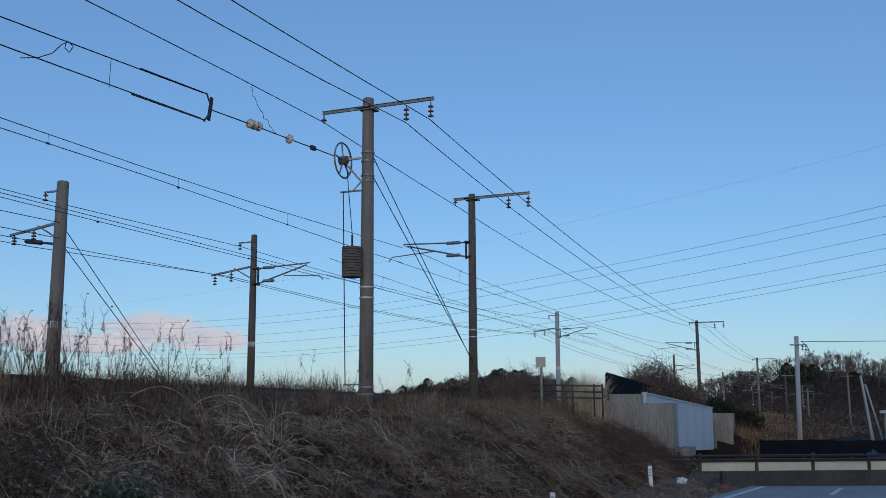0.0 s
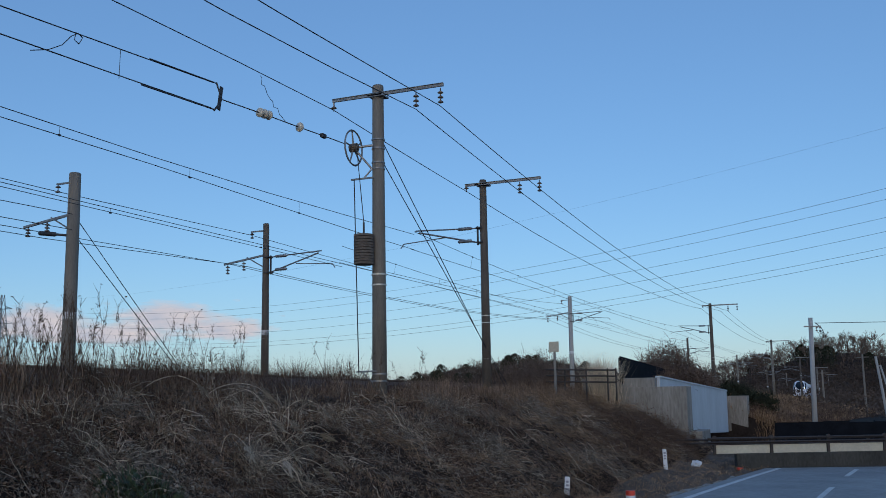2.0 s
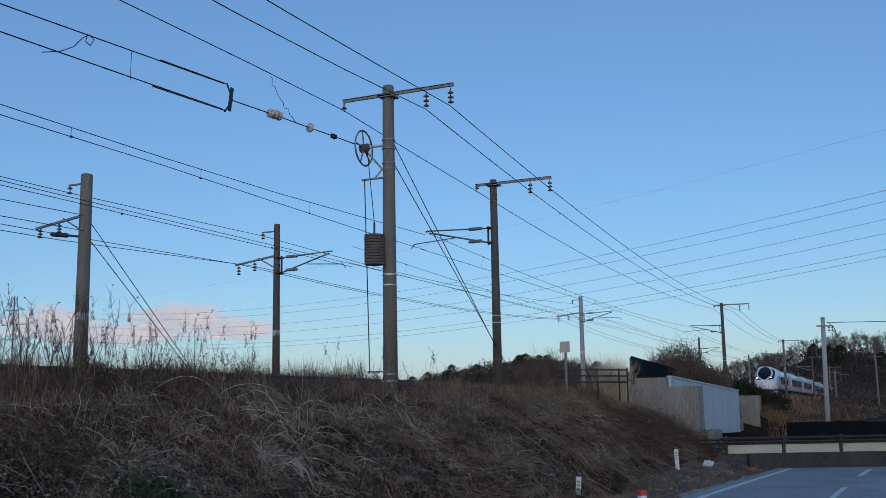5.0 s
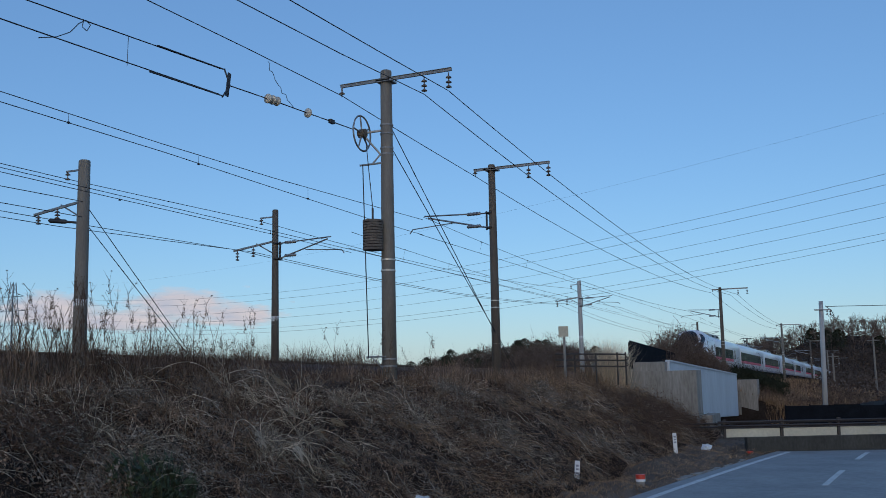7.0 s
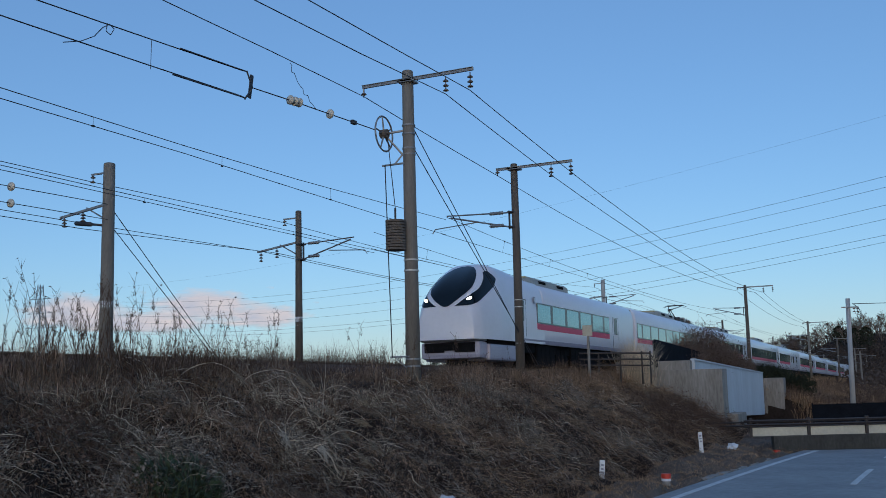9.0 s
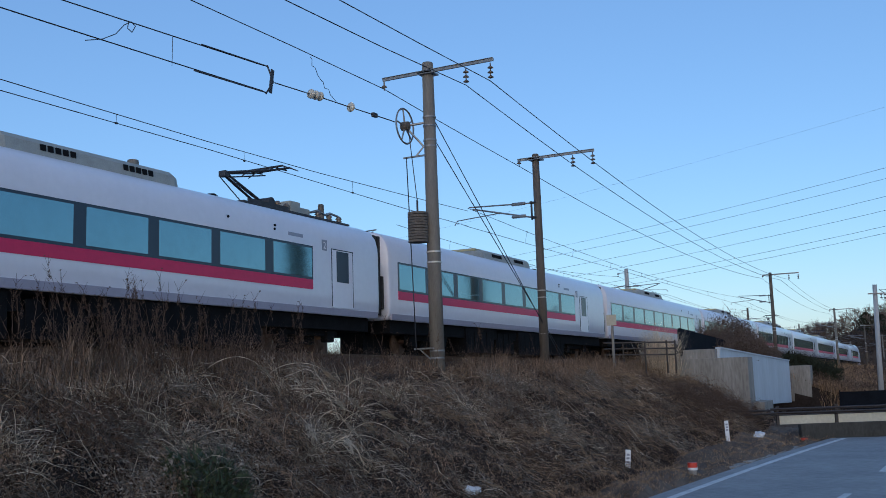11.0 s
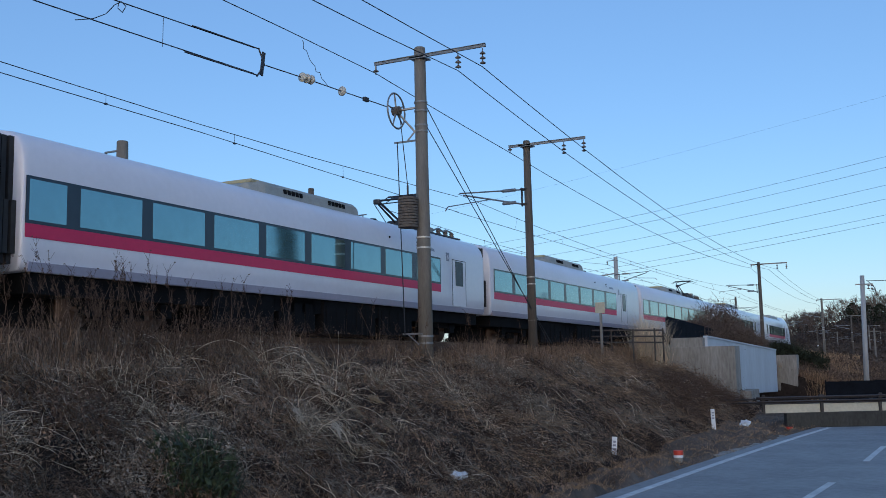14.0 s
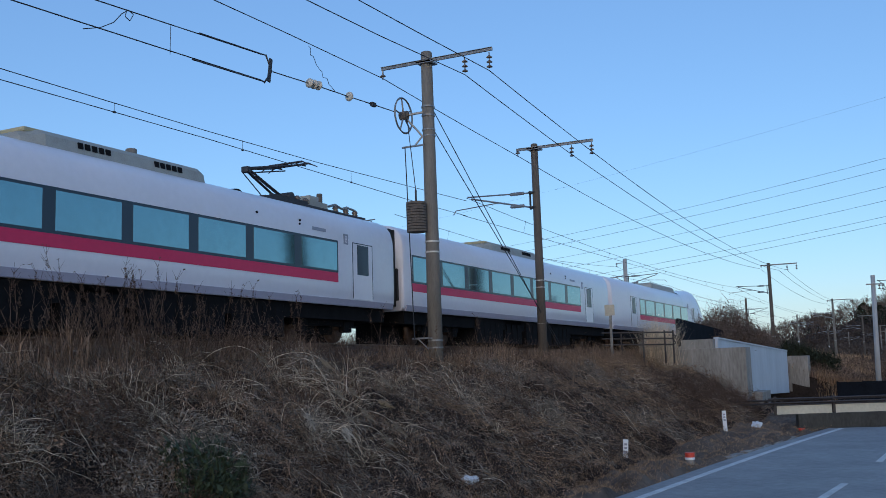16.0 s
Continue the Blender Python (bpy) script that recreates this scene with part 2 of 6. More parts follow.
def strip(name, pts, material, label, category, z, kind="structure", parent=None):
    """A flat strip between pairs of points (left, right), with a little thickness."""
    bm = bmesh.new()
    rows = []
    for (ax, ay), (bx, by) in pts:
        rows.append([bm.verts.new(p) for p in ((ax, ay, z), (bx, by, z), (bx, by, z - 0.05), (ax, ay, z - 0.05))])
    for p, q in zip(rows, rows[1:]):
        for i in range(4):
            bm.faces.new((p[i], p[(i + 1) % 4], q[(i + 1) % 4], q[i]))
    bm.faces.new(rows[0]), bm.faces.new(rows[-1][::-1])
    ob = part(name, bm, material, parent)
    return tagged(ob, label, category, kind=kind) if category else ob


WALL_A, WALL_B = Vector((-6.3, 35.9)), Vector((9.0, 43.6))
road_ys = list(np.linspace(-40, 36.2, 40))
strip("road", [((road_left(y) - 0.45, y), (6.5, y + 4.0 if y > 30 else y)) for y in road_ys], M["asphalt"], "grey asphalt two-lane road, worn", "road", -1.0)
road = bpy.data.objects["road"]


def painted(x0, y0, x1, y1, w, n=2):
    pts = []
    for i in range(n):
        t = i / (n - 1)
        y = y0 + (y1 - y0) * t
        pts.append(((x0(y) - w / 2, y), (x0(y) + w / 2, y)))
    return pts


strip("edge_line", painted(lambda y: road_left(y), -40, 0, 36.0, 0.16, 60), M["line"], "", "", -0.992, parent=road)
for y0 in (-6.6, 1.6, 9.8, 17.2, 25.4, 33.2):
    strip("centre_dash", painted(lambda y: road_left(y) + 3.05 - max(0, y - 25) * 0.055, y0, 0, y0 + (4.0 if y0 < 33 else 2.9), 0.14, 5), M["line"], "", "", -0.992, parent=road)


def track(x0, name):
    ys = list(np.arange(-160, 520, 8.0))
    bed = bmesh.new()
    rows = []
    for y in ys:
        z = rail_z(y)
        rows.append([bed.verts.new((x0 + dx, y, z + dz)) for dx, dz in ((-2.4, -0.66), (-1.5, -0.26), (1.5, -0.26), (2.4, -0.66))])
    for p, q in zip(rows, rows[1:]):
        for i in range(3):
            bed.faces.new((p[i], p[i + 1], q[i + 1], q[i]))
    tagged(part("ballast_bed", bed, M["ballast"]), "dark grey stone ballast bed", "ballast", kind="structure")
    rails = bmesh.new()
    for side in (-0.57, 0.57):
        prev = None
        for y in ys:
            z = rail_z(y)
            ring = [rails.verts.new((x0 + side + dx, y, z + dz)) for dx, dz in ((-0.035, 0), (0.035, 0), (0.035, -0.04), (0.01, -0.06), (0.06, -0.15), (-0.06, -0.15), (-0.01, -0.06), (-0.035, -0.04))]
            if prev:
                for i in range(8):
                    rails.faces.new((prev[i], prev[(i + 1) % 8], ring[(i + 1) % 8], ring[i]))
            prev = ring
    tagged(part("track_rails", rails, M["rail"]), "pair of rust-sided steel running rails", "rail track", kind="structure")


track(TRACK_NEAR, "near")
track(TRACK_FAR, "far")


# ---- the underpass bridge ----
def bridge():
    deck = bmesh.new()
    box(deck, (-16.3, 57.8, 0.55), (13.4, 21.4, 1.2), bevel=0.03)
    tagged(part("bridge_deck", deck, M["concrete"]), "concrete rail bridge deck over a lane", "bridge", kind="structure")
    g = tagged(empty("bridge_guard", pose(-9.45, 46.0, 0)), "pale grey painted guard panels along the bridge", "bridge guard")
    for i, (y0, y1) in enumerate(((0.0, 12.5), (12.52, 21.2))):
        bm = bmesh.new()
        box(bm, (0, (y0 + y1) / 2, 0.99 - 0.031 * (y0 + y1) / 2), (0.16, y1 - y0, 2.62), rx=-1.78, bevel=0.01)
        part("panel", bm, M["panel"], g)
    bm = bmesh.new()
    box(bm, (-0.59, 10.6, -0.60), (1.0, 20.9, 0.14), rx=-1.78, bevel=0.01)
    part("soffit", bm, M["panel"], g, "underside slab in shade")
    bm = bmesh.new()
    box(bm, (0.01, 10.6, 2.01), (0.24, 21.2, 0.08), rx=-1.78, bevel=0.01)
    part("coping", bm, M["panel"], g)
    a = bmesh.new()
    box(a, (-9.67, 45.3, -0.13), (3.46, 1.2, 4.02), bevel=0.03)
    box(a, (-7.75, 46.6, -1.2), (0.55, 2.2, 2.2), bevel=0.03)
    tagged(part("abutment", a, M["concrete"]), "stained grey concrete bridge abutment", "abutment", kind="structure")
    a = bmesh.new()
    box(a, (-11.2, 46.6, 1.35), (3.4, 2.0, 1.9), bevel=0.03)
    tagged(part("abutment_top", a, M["concrete"]), "concrete bearing block behind the abutment", "abutment", kind="structure")
    a = bmesh.new()
    box(a, (-9.25, 70.2, -0.7), (1.68, 1.2, 4.06), bevel=0.03)
    box(a, (-16.0, 70.0, -0.8), (13.0, 1.0, 3.4), bevel=0.03)
    tagged(part("abutment_far", a, M["concrete"]), "concrete abutment at the far end of the bridge", "abutment", kind="structure")
    a = bmesh.new()
    box(a, (-17.0, 47.3, -0.9), (12.0, 1.0, 3.2), bevel=0.03)
    tagged(part("abutment_back", a, M["concrete"]), "concrete wall under the bridge deck", "abutment", kind="structure")
    # dark board fence on top of the abutment
    d = tagged(empty("board_fence", pose(-10.98, 45.2, 2.2)), "dark blue board screen beside the track", "screen")
    n = 7
    for i in range(n):
        bm = bmesh.new()
        h = 1.07 - 0.06 * i
        box(bm, (0, 0.78 + 1.56 * i, h / 2 - 0.1), (0.05, 1.555, h + 0.2), rx=-2.2)
        part("board", bm, M["darkpanel"], d)
        bm = bmesh.new()
        rod(bm, (-0.07, 0.1 + 1.56 * i, -0.3), (-0.07, 0.1 + 1.56 * i, h - 0.05), 0.03)
        part("post", bm, M["dark_steel"], d)


bridge()


# ---- poles ----
def shaft(bm, h, r0, r1):
    lathe(bm, [(r0, 0), (r0 + (r1 - r0) * 0.5, h * 0.5), (r1, h - 0.05), (r1 * 0.93, h - 0.015), (r1 * 0.8, h)], seg=20)
    return bm


def band_ring(r, z, h=0.05):
    bm = bmesh.new()
    lathe(bm, [(r, z - h / 2), (r + 0.012, z - h / 2 + 0.004), (r + 0.012, z + h / 2 - 0.004), (r, z + h / 2)], seg=18)
    return bm


def string_insulator(length, discs=3, r=0.085):
    """Hangs from its origin."""
    bm = bmesh.new()
    rod(bm, (0, 0, 0), (0, 0, -length), 0.016, 0.016, 6)
    for i in range(discs):
        z = -length * (0.3 + 0.6 * i / max(1, discs - 1))
        lathe(bm, [(0.02, z - 0.035), (r, z - 0.02), (r, z), (0.045, z + 0.03), (0.02, z + 0.05)], seg=10)
    return to_mesh("insulator", bm, M["insulator"], True)


INS = {}


def insulator(parent, at, length=0.42, discs=3):
    key = (length, discs)
    if key not in INS:
        INS[key] = string_insulator(length, discs)
    return part("insulator", INS[key], None, parent, at=pose(*at))


def pole_base(x, y, z, h, r0, r1, material, label):
    p = tagged(empty("catenary_pole", pose(x, y, z)), label, "catenary pole", "poles along the railway")
    part("shaft", shaft(bmesh.new(), h, r0, r1), M[material], p, smooth=True)
    return p


def cross_arm(p, z, x0, x1, depth=0.09):
    bm = bmesh.new()
    box(bm, ((x0 + x1) / 2, -0.20, z), (x1 - x0, 0.06, depth), bevel=0.008)
    box(bm, ((x0 + x1) / 2, -0.235, z + depth / 2), (x1 - x0, 0.05, 0.012))
    part("crossarm", bm, M["steel"], p)
    bm = bmesh.new()
    box(bm, (0, 0, z), (0.48, 0.46, 0.06), bevel=0.01)
    part("clamp", bm, M["steel"], p)


def cantilever(p, z_top, z_low, reach, side):
    """The hinged bracket that holds the wires: side -1 reaches away from the road."""
    bm = bmesh.new()
    path_rod(bm, [(side * 0.18, 0, z_top), (side * reach, 0, z_top + 0.10)], 0.028, 8)
    part("top_tube", bm, M["steel"], p)
    bm = bmesh.new()
    path_rod(bm, [(side * 0.18, 0, z_low), (side * (reach - 0.15), 0, z_top + 0.02)], 0.032, 8)
    part("brace", bm, M["steel"], p)
    bm = bmesh.new()
    path_rod(bm, [(side * reach * 0.55, 0, z_low + 0.30), (side * (reach + 0.5), 0, z_low + 0.18), (side * (reach + 0.62), 0, z_low + 0.02)], 0.02, 8)
    part("steady_arm", bm, M["steel"], p)
    bm = bmesh.new()
    box(bm, (side * 0.24, 0, (z_top + z_low) / 2), (0.05, 0.09, z_top - z_low + 0.15), bevel=0.01)
    for zz in (z_top, z_low):
        box(bm, (side * 0.12, 0, zz), (0.26, 0.36, 0.05), bevel=0.01)
    part("hinge_bracket", bm, M["dark_steel"], p)
    for zz, dz in ((z_top, 0.02), (z_low, (z_top - z_low) * 0.18)):
        bm = bmesh.new()
        m = Matrix.Translation((side * 0.75, 0, zz + dz)) @ Matrix.Rotation(side * radians(90), 4, "Y")
        lathe(bm, [(0.03, -0.28), (0.07, -0.24), (0.055, -0.2), (0.07, -0.12), (0.055, -0.08), (0.07, 0), (0.055, 0.05), (0.07, 0.12), (0.055, 0.16), (0.07, 0.22), (0.03, 0.28)], m, 10)
        part("rod_insulator", bm, M["steel"], p, "grey ribbed rod insulator", True)


P1 = Vector((-12.88, 24.9, 1.2))
P2 = Vector((-12.92, 33.3, 1.2))


def tension_pole():
    p = pole_base(*P1, 9.42, 0.215, 0.165, "pole", "thick grey concrete pole with pulley and balance weights")
    z0 = P1.z
    cross_arm(p, 10.28 - z0, -1.40, 2.18)
    for x in (1.32, 2.08):
        insulator(p, (x, -0.2, 10.20 - z0), 0.46, 3)
    bm = bmesh.new()
    rod(bm, (-1.36, -0.2, 10.24 - z0), (-1.36, -0.2, 10.02 - z0), 0.025)
    part("hanger", bm, M["steel"], p)
    insulator(p, (-1.36, -0.2, 10.12 - z0), 0.16, 1)
    for z in (8.98, 8.72, 8.30, 8.12, 5.05, 4.75, 2.25, 2.05):
        part("band", band_ring(0.205 if z < 6 else 0.185, z - z0), M["band" if z in (5.05, 4.75) else "steel"], p)
    # pulley
    cx, cz, cy = -0.62, 8.74 - z0, -0.35
    wheel = bmesh.new()
    n, big, small = 28, 0.51, 0.03
    ring = [[wheel.verts.new((cx + small * math.sin(v), cy + (big + small * math.cos(v)) * math.cos(u), cz + (big + small * math.cos(v)) * math.sin(u))) for v in (0, 1.57, 3.14, 4.71)] for u in [2 * math.pi * i / n for i in range(n)]]
    for i in range(n):
        for j in range(4):
            wheel.faces.new((ring[i][j], ring[i][(j + 1) % 4], ring[(i + 1) % n][(j + 1) % 4], ring[(i + 1) % n][j]))
    for k in range(5):
        a = 2 * math.pi * k / 5 + 0.5
        rod(wheel, (cx, cy, cz), (cx, cy + 0.5 * math.cos(a), cz + 0.5 * math.sin(a)), 0.03, 0.02)
    part("pulley_wheel", wheel, M["steel"], p, "grey spoked pulley wheel")
    bm = bmesh.new()
    rod(bm, (cx - 0.1, cy, cz), (cx + 0.12, cy, cz), 0.13, 0.13, 12)
    rod(bm, (cx - 0.14, cy, cz), (cx + 0.16, cy, cz), 0.05, 0.05, 8)
    part("pulley_hub", bm, M["weight"], p)
    bm = bmesh.new()
    path_rod(bm, [(cx, cy, cz), (-0.1, -0.1, cz + 0.08)], 0.035)
    path_rod(bm, [(cx, cy, cz), (-0.15, -0.12, cz - 0.62), (-0.1, -0.1, cz - 0.66)], 0.03)
    path_rod(bm, [(-0.15, -0.12, cz - 0.62), (-0.35, -0.2, cz - 0.88)], 0.025)
    part("pulley_bracket", bm, M["steel"], p)
    bm = bmesh.new()
    box(bm, (-0.42, -0.2, cz - 0.9), (0.72, 0.05, 0.05), bevel=0.006)
    part("guide_arm", bm, M["steel"], p)
    # weights
    top, bottom = 6.17 - z0, 5.30 - z0
    n = 11
    for i in range(n):
        bm = bmesh.new()
        zc = bottom + (top - bottom) * (i + 0.5) / n
        lathe(bm, [(0.265, -0.036), (0.288, -0.03), (0.288, 0.03), (0.265, 0.036)], pose(-0.26, -0.42, zc), 18)
        part("weight", bm, M["weight"], p)
    bm = bmesh.new()
    rod(bm, (-0.26, -0.42, top), (-0.26, -0.42, top + 0.35), 0.03)
    rod(bm, (-0.26, -0.42, top + 0.35), (cx + 0.1, cy, cz), 0.012)
    part("weight_rope", bm, M["wire"], p)
    bm = bmesh.new()
    rod(bm, (-0.66, -0.25, cz - 0.9), (-0.50, -0.30, 2.3 - z0), 0.015)
    part("guide_rod", bm, M["wire"], p)
    bm = bmesh.new()
    box(bm, (-0.30, -0.22, 2.32 - z0), (0.62, 0.05, 0.05), bevel=0.006)
    path_rod(bm, [(-0.45, -0.22, 2.32 - z0), (-0.12, -0.15, 2.0 - z0)], 0.02)
    part("lower_guide", bm, M["steel"], p)


tension_pole()


def feeder_pole(x, y, z, h, material, label, reach=2.75, r0=0.17, r1=0.125, left=0.62, right=2.30, low=7.12, topz=7.66):
    p = pole_base(x, y, z, h, r0, r1, material, label)
    cross_arm(p, h - 0.2, -left, right)
    for xx in (right - 0.80, right - 0.06):
        insulator(p, (xx, -0.2, h - 0.26), 0.44, 3)
    insulator(p, (-left + 0.05, -0.2, h - 0.24), 0.2, 1)
    cantilever(p, topz - z, low - z, reach, -1)
    for zz in (4.45, 4.2, 2.9):
        part("band", band_ring(r0 - 0.022, zz - z, 0.035), M["band"], p)
    return p


feeder_pole(*P2, 8.25, "pole_dark", "slim dark concrete pole with crossarm and wire bracket")
P3 = Vector((-12.95, 86.0, 0.9))
feeder_pole(*P3, 8.15, "pole_dark", "slim dark concrete pole with crossarm and wire bracket", low=6.55, topz=7.15)


def far_pole(x, y, z, h, label, material="pole_dark", r0=0.17, r1=0.125, bracket=True):
    """A pole beyond the tracks: its feeder arm points away from the road, its bracket towards the tracks."""
    p = pole_base(x, y, z, h, r0, r1, material, label)
    bm = bmesh.new()
    box(bm, (-0.38, 0, h - 0.30), (0.76, 0.05, 0.06), bevel=0.006)
    part("short_arm", bm, M["steel"], p)
    insulator(p, (-0.70, 0, h - 0.32), 0.26, 2)
    bm = bmesh.new()
    box(bm, (-1.05, 0, h - 1.47), (2.14, 0.07, 0.08), ry=-7.5, bevel=0.008)
    path_rod(bm, [(-0.95, 0, h - 1.38), (-0.1, 0, h - 1.85)], 0.025)
    part("feeder_arm", bm, M["steel"], p)
    for xx in (-1.92, -1.1):
        insulator(p, (xx, 0, h - 1.35 + 0.132 * xx), 0.44 if bracket else 0.34, 3)
    if not bracket:
        bm = bmesh.new()
        m = Matrix.Translation((-0.85, 0, h - 1.93)) @ Matrix.Rotation(radians(98), 4, "Y")
        lathe(bm, [(0.03, -0.62), (0.075, -0.55), (0.075, 0.1), (0.04, 0.16), (0.035, 0.7)], m, 10)
        part("rod_insulator", bm, M["dark_steel"], p, "dark rod insulator under the arm", True)
    if bracket:
        cantilever(p, h - 1.45, h - 2.1, 2.7, 1)
    for zz in (h - 4.6, h - 4.85):
        part("band", band_ring(r0 - 0.03, zz, 0.22 if zz == h - 4.6 else 0.03), M["white" if zz == h - 4.6 else "band"], p, "white plate tied round the pole" if zz == h - 4.6 else "")
    return p


LP = far_pole(-23.3, 23.85, 1.2, 7.7, "thick grey concrete pole beyond the tracks", "pole", 0.23, 0.185, bracket=False)
far_pole(-23.3, 34.75, 1.2, 7.72, "slim dark concrete pole with bracket over the far track")
far_pole(-23.0, 78.4, 0.9, 8.65, "pale concrete pole with bracket over the far track", "pole_light", 0.2, 0.16)
for i, y in enumerate((132, 180, 228, 276, 324, 372)):
    zr = rail_z(y) - 0.9
    far_pole(-23.0, y, zr, 8.6, "distant concrete pole along the tracks", "pole" if i % 2 else "pole_dark")
    feeder_pole(-12.95, y + 4, zr, 8.15, "pole_dark" if i % 2 else "pole", "distant concrete pole along the tracks", low=rail_z(y) + 4.8, topz=rail_z(y) + 5.4)
# ---- wires ----
def wire(name, pts, r, label, sag=0.0, n=10, group="overhead wires", extra=None):
    """A round wire through pts, sagging between them."""
    line = []
    for a, b in zip(pts, pts[1:]):
        a, b = Vector(a), Vector(b)
        for i in range(n):
            t = i / n
            p = a.lerp(b, t)
            p.z -= sag * 4 * t * (1 - t) * ((b - a).length / 50) ** 2
            line.append(p)
    line.append(Vector(pts[-1]))
    bm = bmesh.new()
    prev = None
    for i, p in enumerate(line):
        d = (line[min(i + 1, len(line) - 1)] - line[max(i - 1, 0)]).normalized()
        s = d.cross(Vector((0, 0, 1))).normalized()
        u = s.cross(d)
        ring = [bm.verts.new(p + s * (r * math.cos(a)) + u * (r * math.sin(a))) for a in (0.4, 1.66, 2.91, 4.17, 5.43)]
        if prev:
            for j in range(5):
                bm.faces.new((prev[j], prev[(j + 1) % 5], ring[(j + 1) % 5], ring[j]))
        prev = ring
    if extra:
        extra(bm)
    return tagged(part(name, bm, M["wire"]), label, "wire", group)


def feeders():
    # hook at the tension pole, hook at the next pole, hook at the far pole, and the run behind the tension pole
    for x1, x2, x3, z1, z2, z3, behind in (
        (-10.82, -10.60, -11.5, 9.68, 8.78, 8.35, ((-20.0, 9.95), (0.0, 9.42), (10.0, 9.39), (16.5, 9.47), (20.5, 9.56))),
        (-11.57, -11.35, -12.1, 9.68, 8.77, 8.35, ((-20.0, 10.1), (0.0, 9.36), (10.0, 9.27), (15.7, 9.33), (20.0, 9.46))),
        (-14.24, -13.47, -13.62, 10.0, 9.02, 8.60, ((-20.0, 10.0), (0.0, 9.82), (10.0, 9.88), (16.0, 9.96), (20.0, 10.0))),
    ):
        far = [(x3, y + 4, rail_z(y) + 6.6) for y in (132, 180, 228, 276)]
        wire("feeder_wire", [*((x1, y, z) for y, z in behind), (x1, 24.7, z1)], 0.013, "dark feeder wire hung on crossarm insulators", n=4)
        wire("feeder_wire", [(x1, 24.7, z1), (x2, 33.1, z2), (x3, 85.8, z3), *far], 0.013, "dark feeder wire hung on crossarm insulators", sag=0.60, n=14)


feeders()


def droppers(bm, x, ys, top, low):
    for y in ys:
        rod(bm, (x, y, top(y)), (x, y, low(y)), 0.006, 0.006, 4)
        box(bm, (x, y, low(y)), (0.04, 0.06, 0.04))


def catenary(x, y0, y1, step, first, dz=0.0, high=0.55):
    """Messenger and contact wire over one track, between supports, with droppers."""
    sup = [first + step * i for i in range(-8, 12) if y0 <= first + step * i <= y1]
    top_pts = [(x, y, rail_z(y) + 5.05 + high + dz) for y in sup]
    low_pts = [(x + (0.15 if i % 2 else -0.15), y, rail_z(y) + 4.95 + dz) for i, y in enumerate(sup)]

    def hang(bm):
        for (a, b), (c, d) in zip(zip(top_pts, top_pts[1:]), zip(low_pts, low_pts[1:])):
            for i in range(1, 9):
                t = i / 9
                za = a[2] + (b[2] - a[2]) * t - 0.42 * 4 * t * (1 - t) * (step / 50) ** 2
                zc = c[2] + (d[2] - c[2]) * t
                y, xx = a[1] + (b[1] - a[1]) * t, c[0] + (d[0] - c[0]) * t
                rod(bm, (x, y, za), (xx, y, zc), 0.005, 0.005, 4)
                box(bm, (x, y, za), (0.03, 0.05, 0.05))

    wire("messenger_wire", top_pts, 0.010, "dark messenger wire with droppers above the track", sag=0.42, n=12, extra=hang)
    wire("contact_wire", low_pts, 0.010, "dark contact wire above the track", sag=0.0, n=4)


catenary(-15.73, 30, 420, 52.7, 33.3)
wire("messenger_wire", [(-15.73, -25, 7.9), (-15.73, 13.6, 7.47), (-15.73, 18.6, 7.43), (-15.73, 23.5, 7.45), (-15.73, 29.0, 7.55), (-15.73, 33.3, 7.64)], 0.010, "dark messenger wire with droppers above the track", n=3, extra=lambda bm: droppers(bm, -15.73, (10.2, 15.6, 20.0, 25.2, 30.6), lambda y: 7.45 + 0.012 * max(0, y - 22), lambda y: 7.26 - 0.012 * max(0, y - 15)))
wire("contact_wire", [(-15.73, -25, 7.4), (-15.73, 13.6, 7.26), (-15.73, 18.6, 7.24), (-15.73, 23.5, 7.16), (-15.73, 28.8, 7.08), (-15.73, 33.3, 7.06)], 0.010, "dark contact wire above the track", n=3)
catenary(-19.65, 34, 420, 44.0, 34.75, dz=-0.05)
wire("messenger_wire", [(-19.65, -25, 7.3), (-19.65, 17.1, 7.03), (-19.65, 24.0, 7.0), (-19.65, 37.0, 6.95), (-19.65, 78.75, 6.75)], 0.010, "dark messenger wire with droppers above the far track", n=3, extra=lambda bm: droppers(bm, -19.65, (12.0, 21.5, 29.0), lambda y: 7.0, lambda y: 6.88))
wire("contact_wire", [(-19.65, -25, 7.05), (-19.65, 17.1, 6.92), (-19.65, 29.0, 6.87), (-19.65, 34.75, 6.84)], 0.010, "dark contact wire above the far track", n=3)


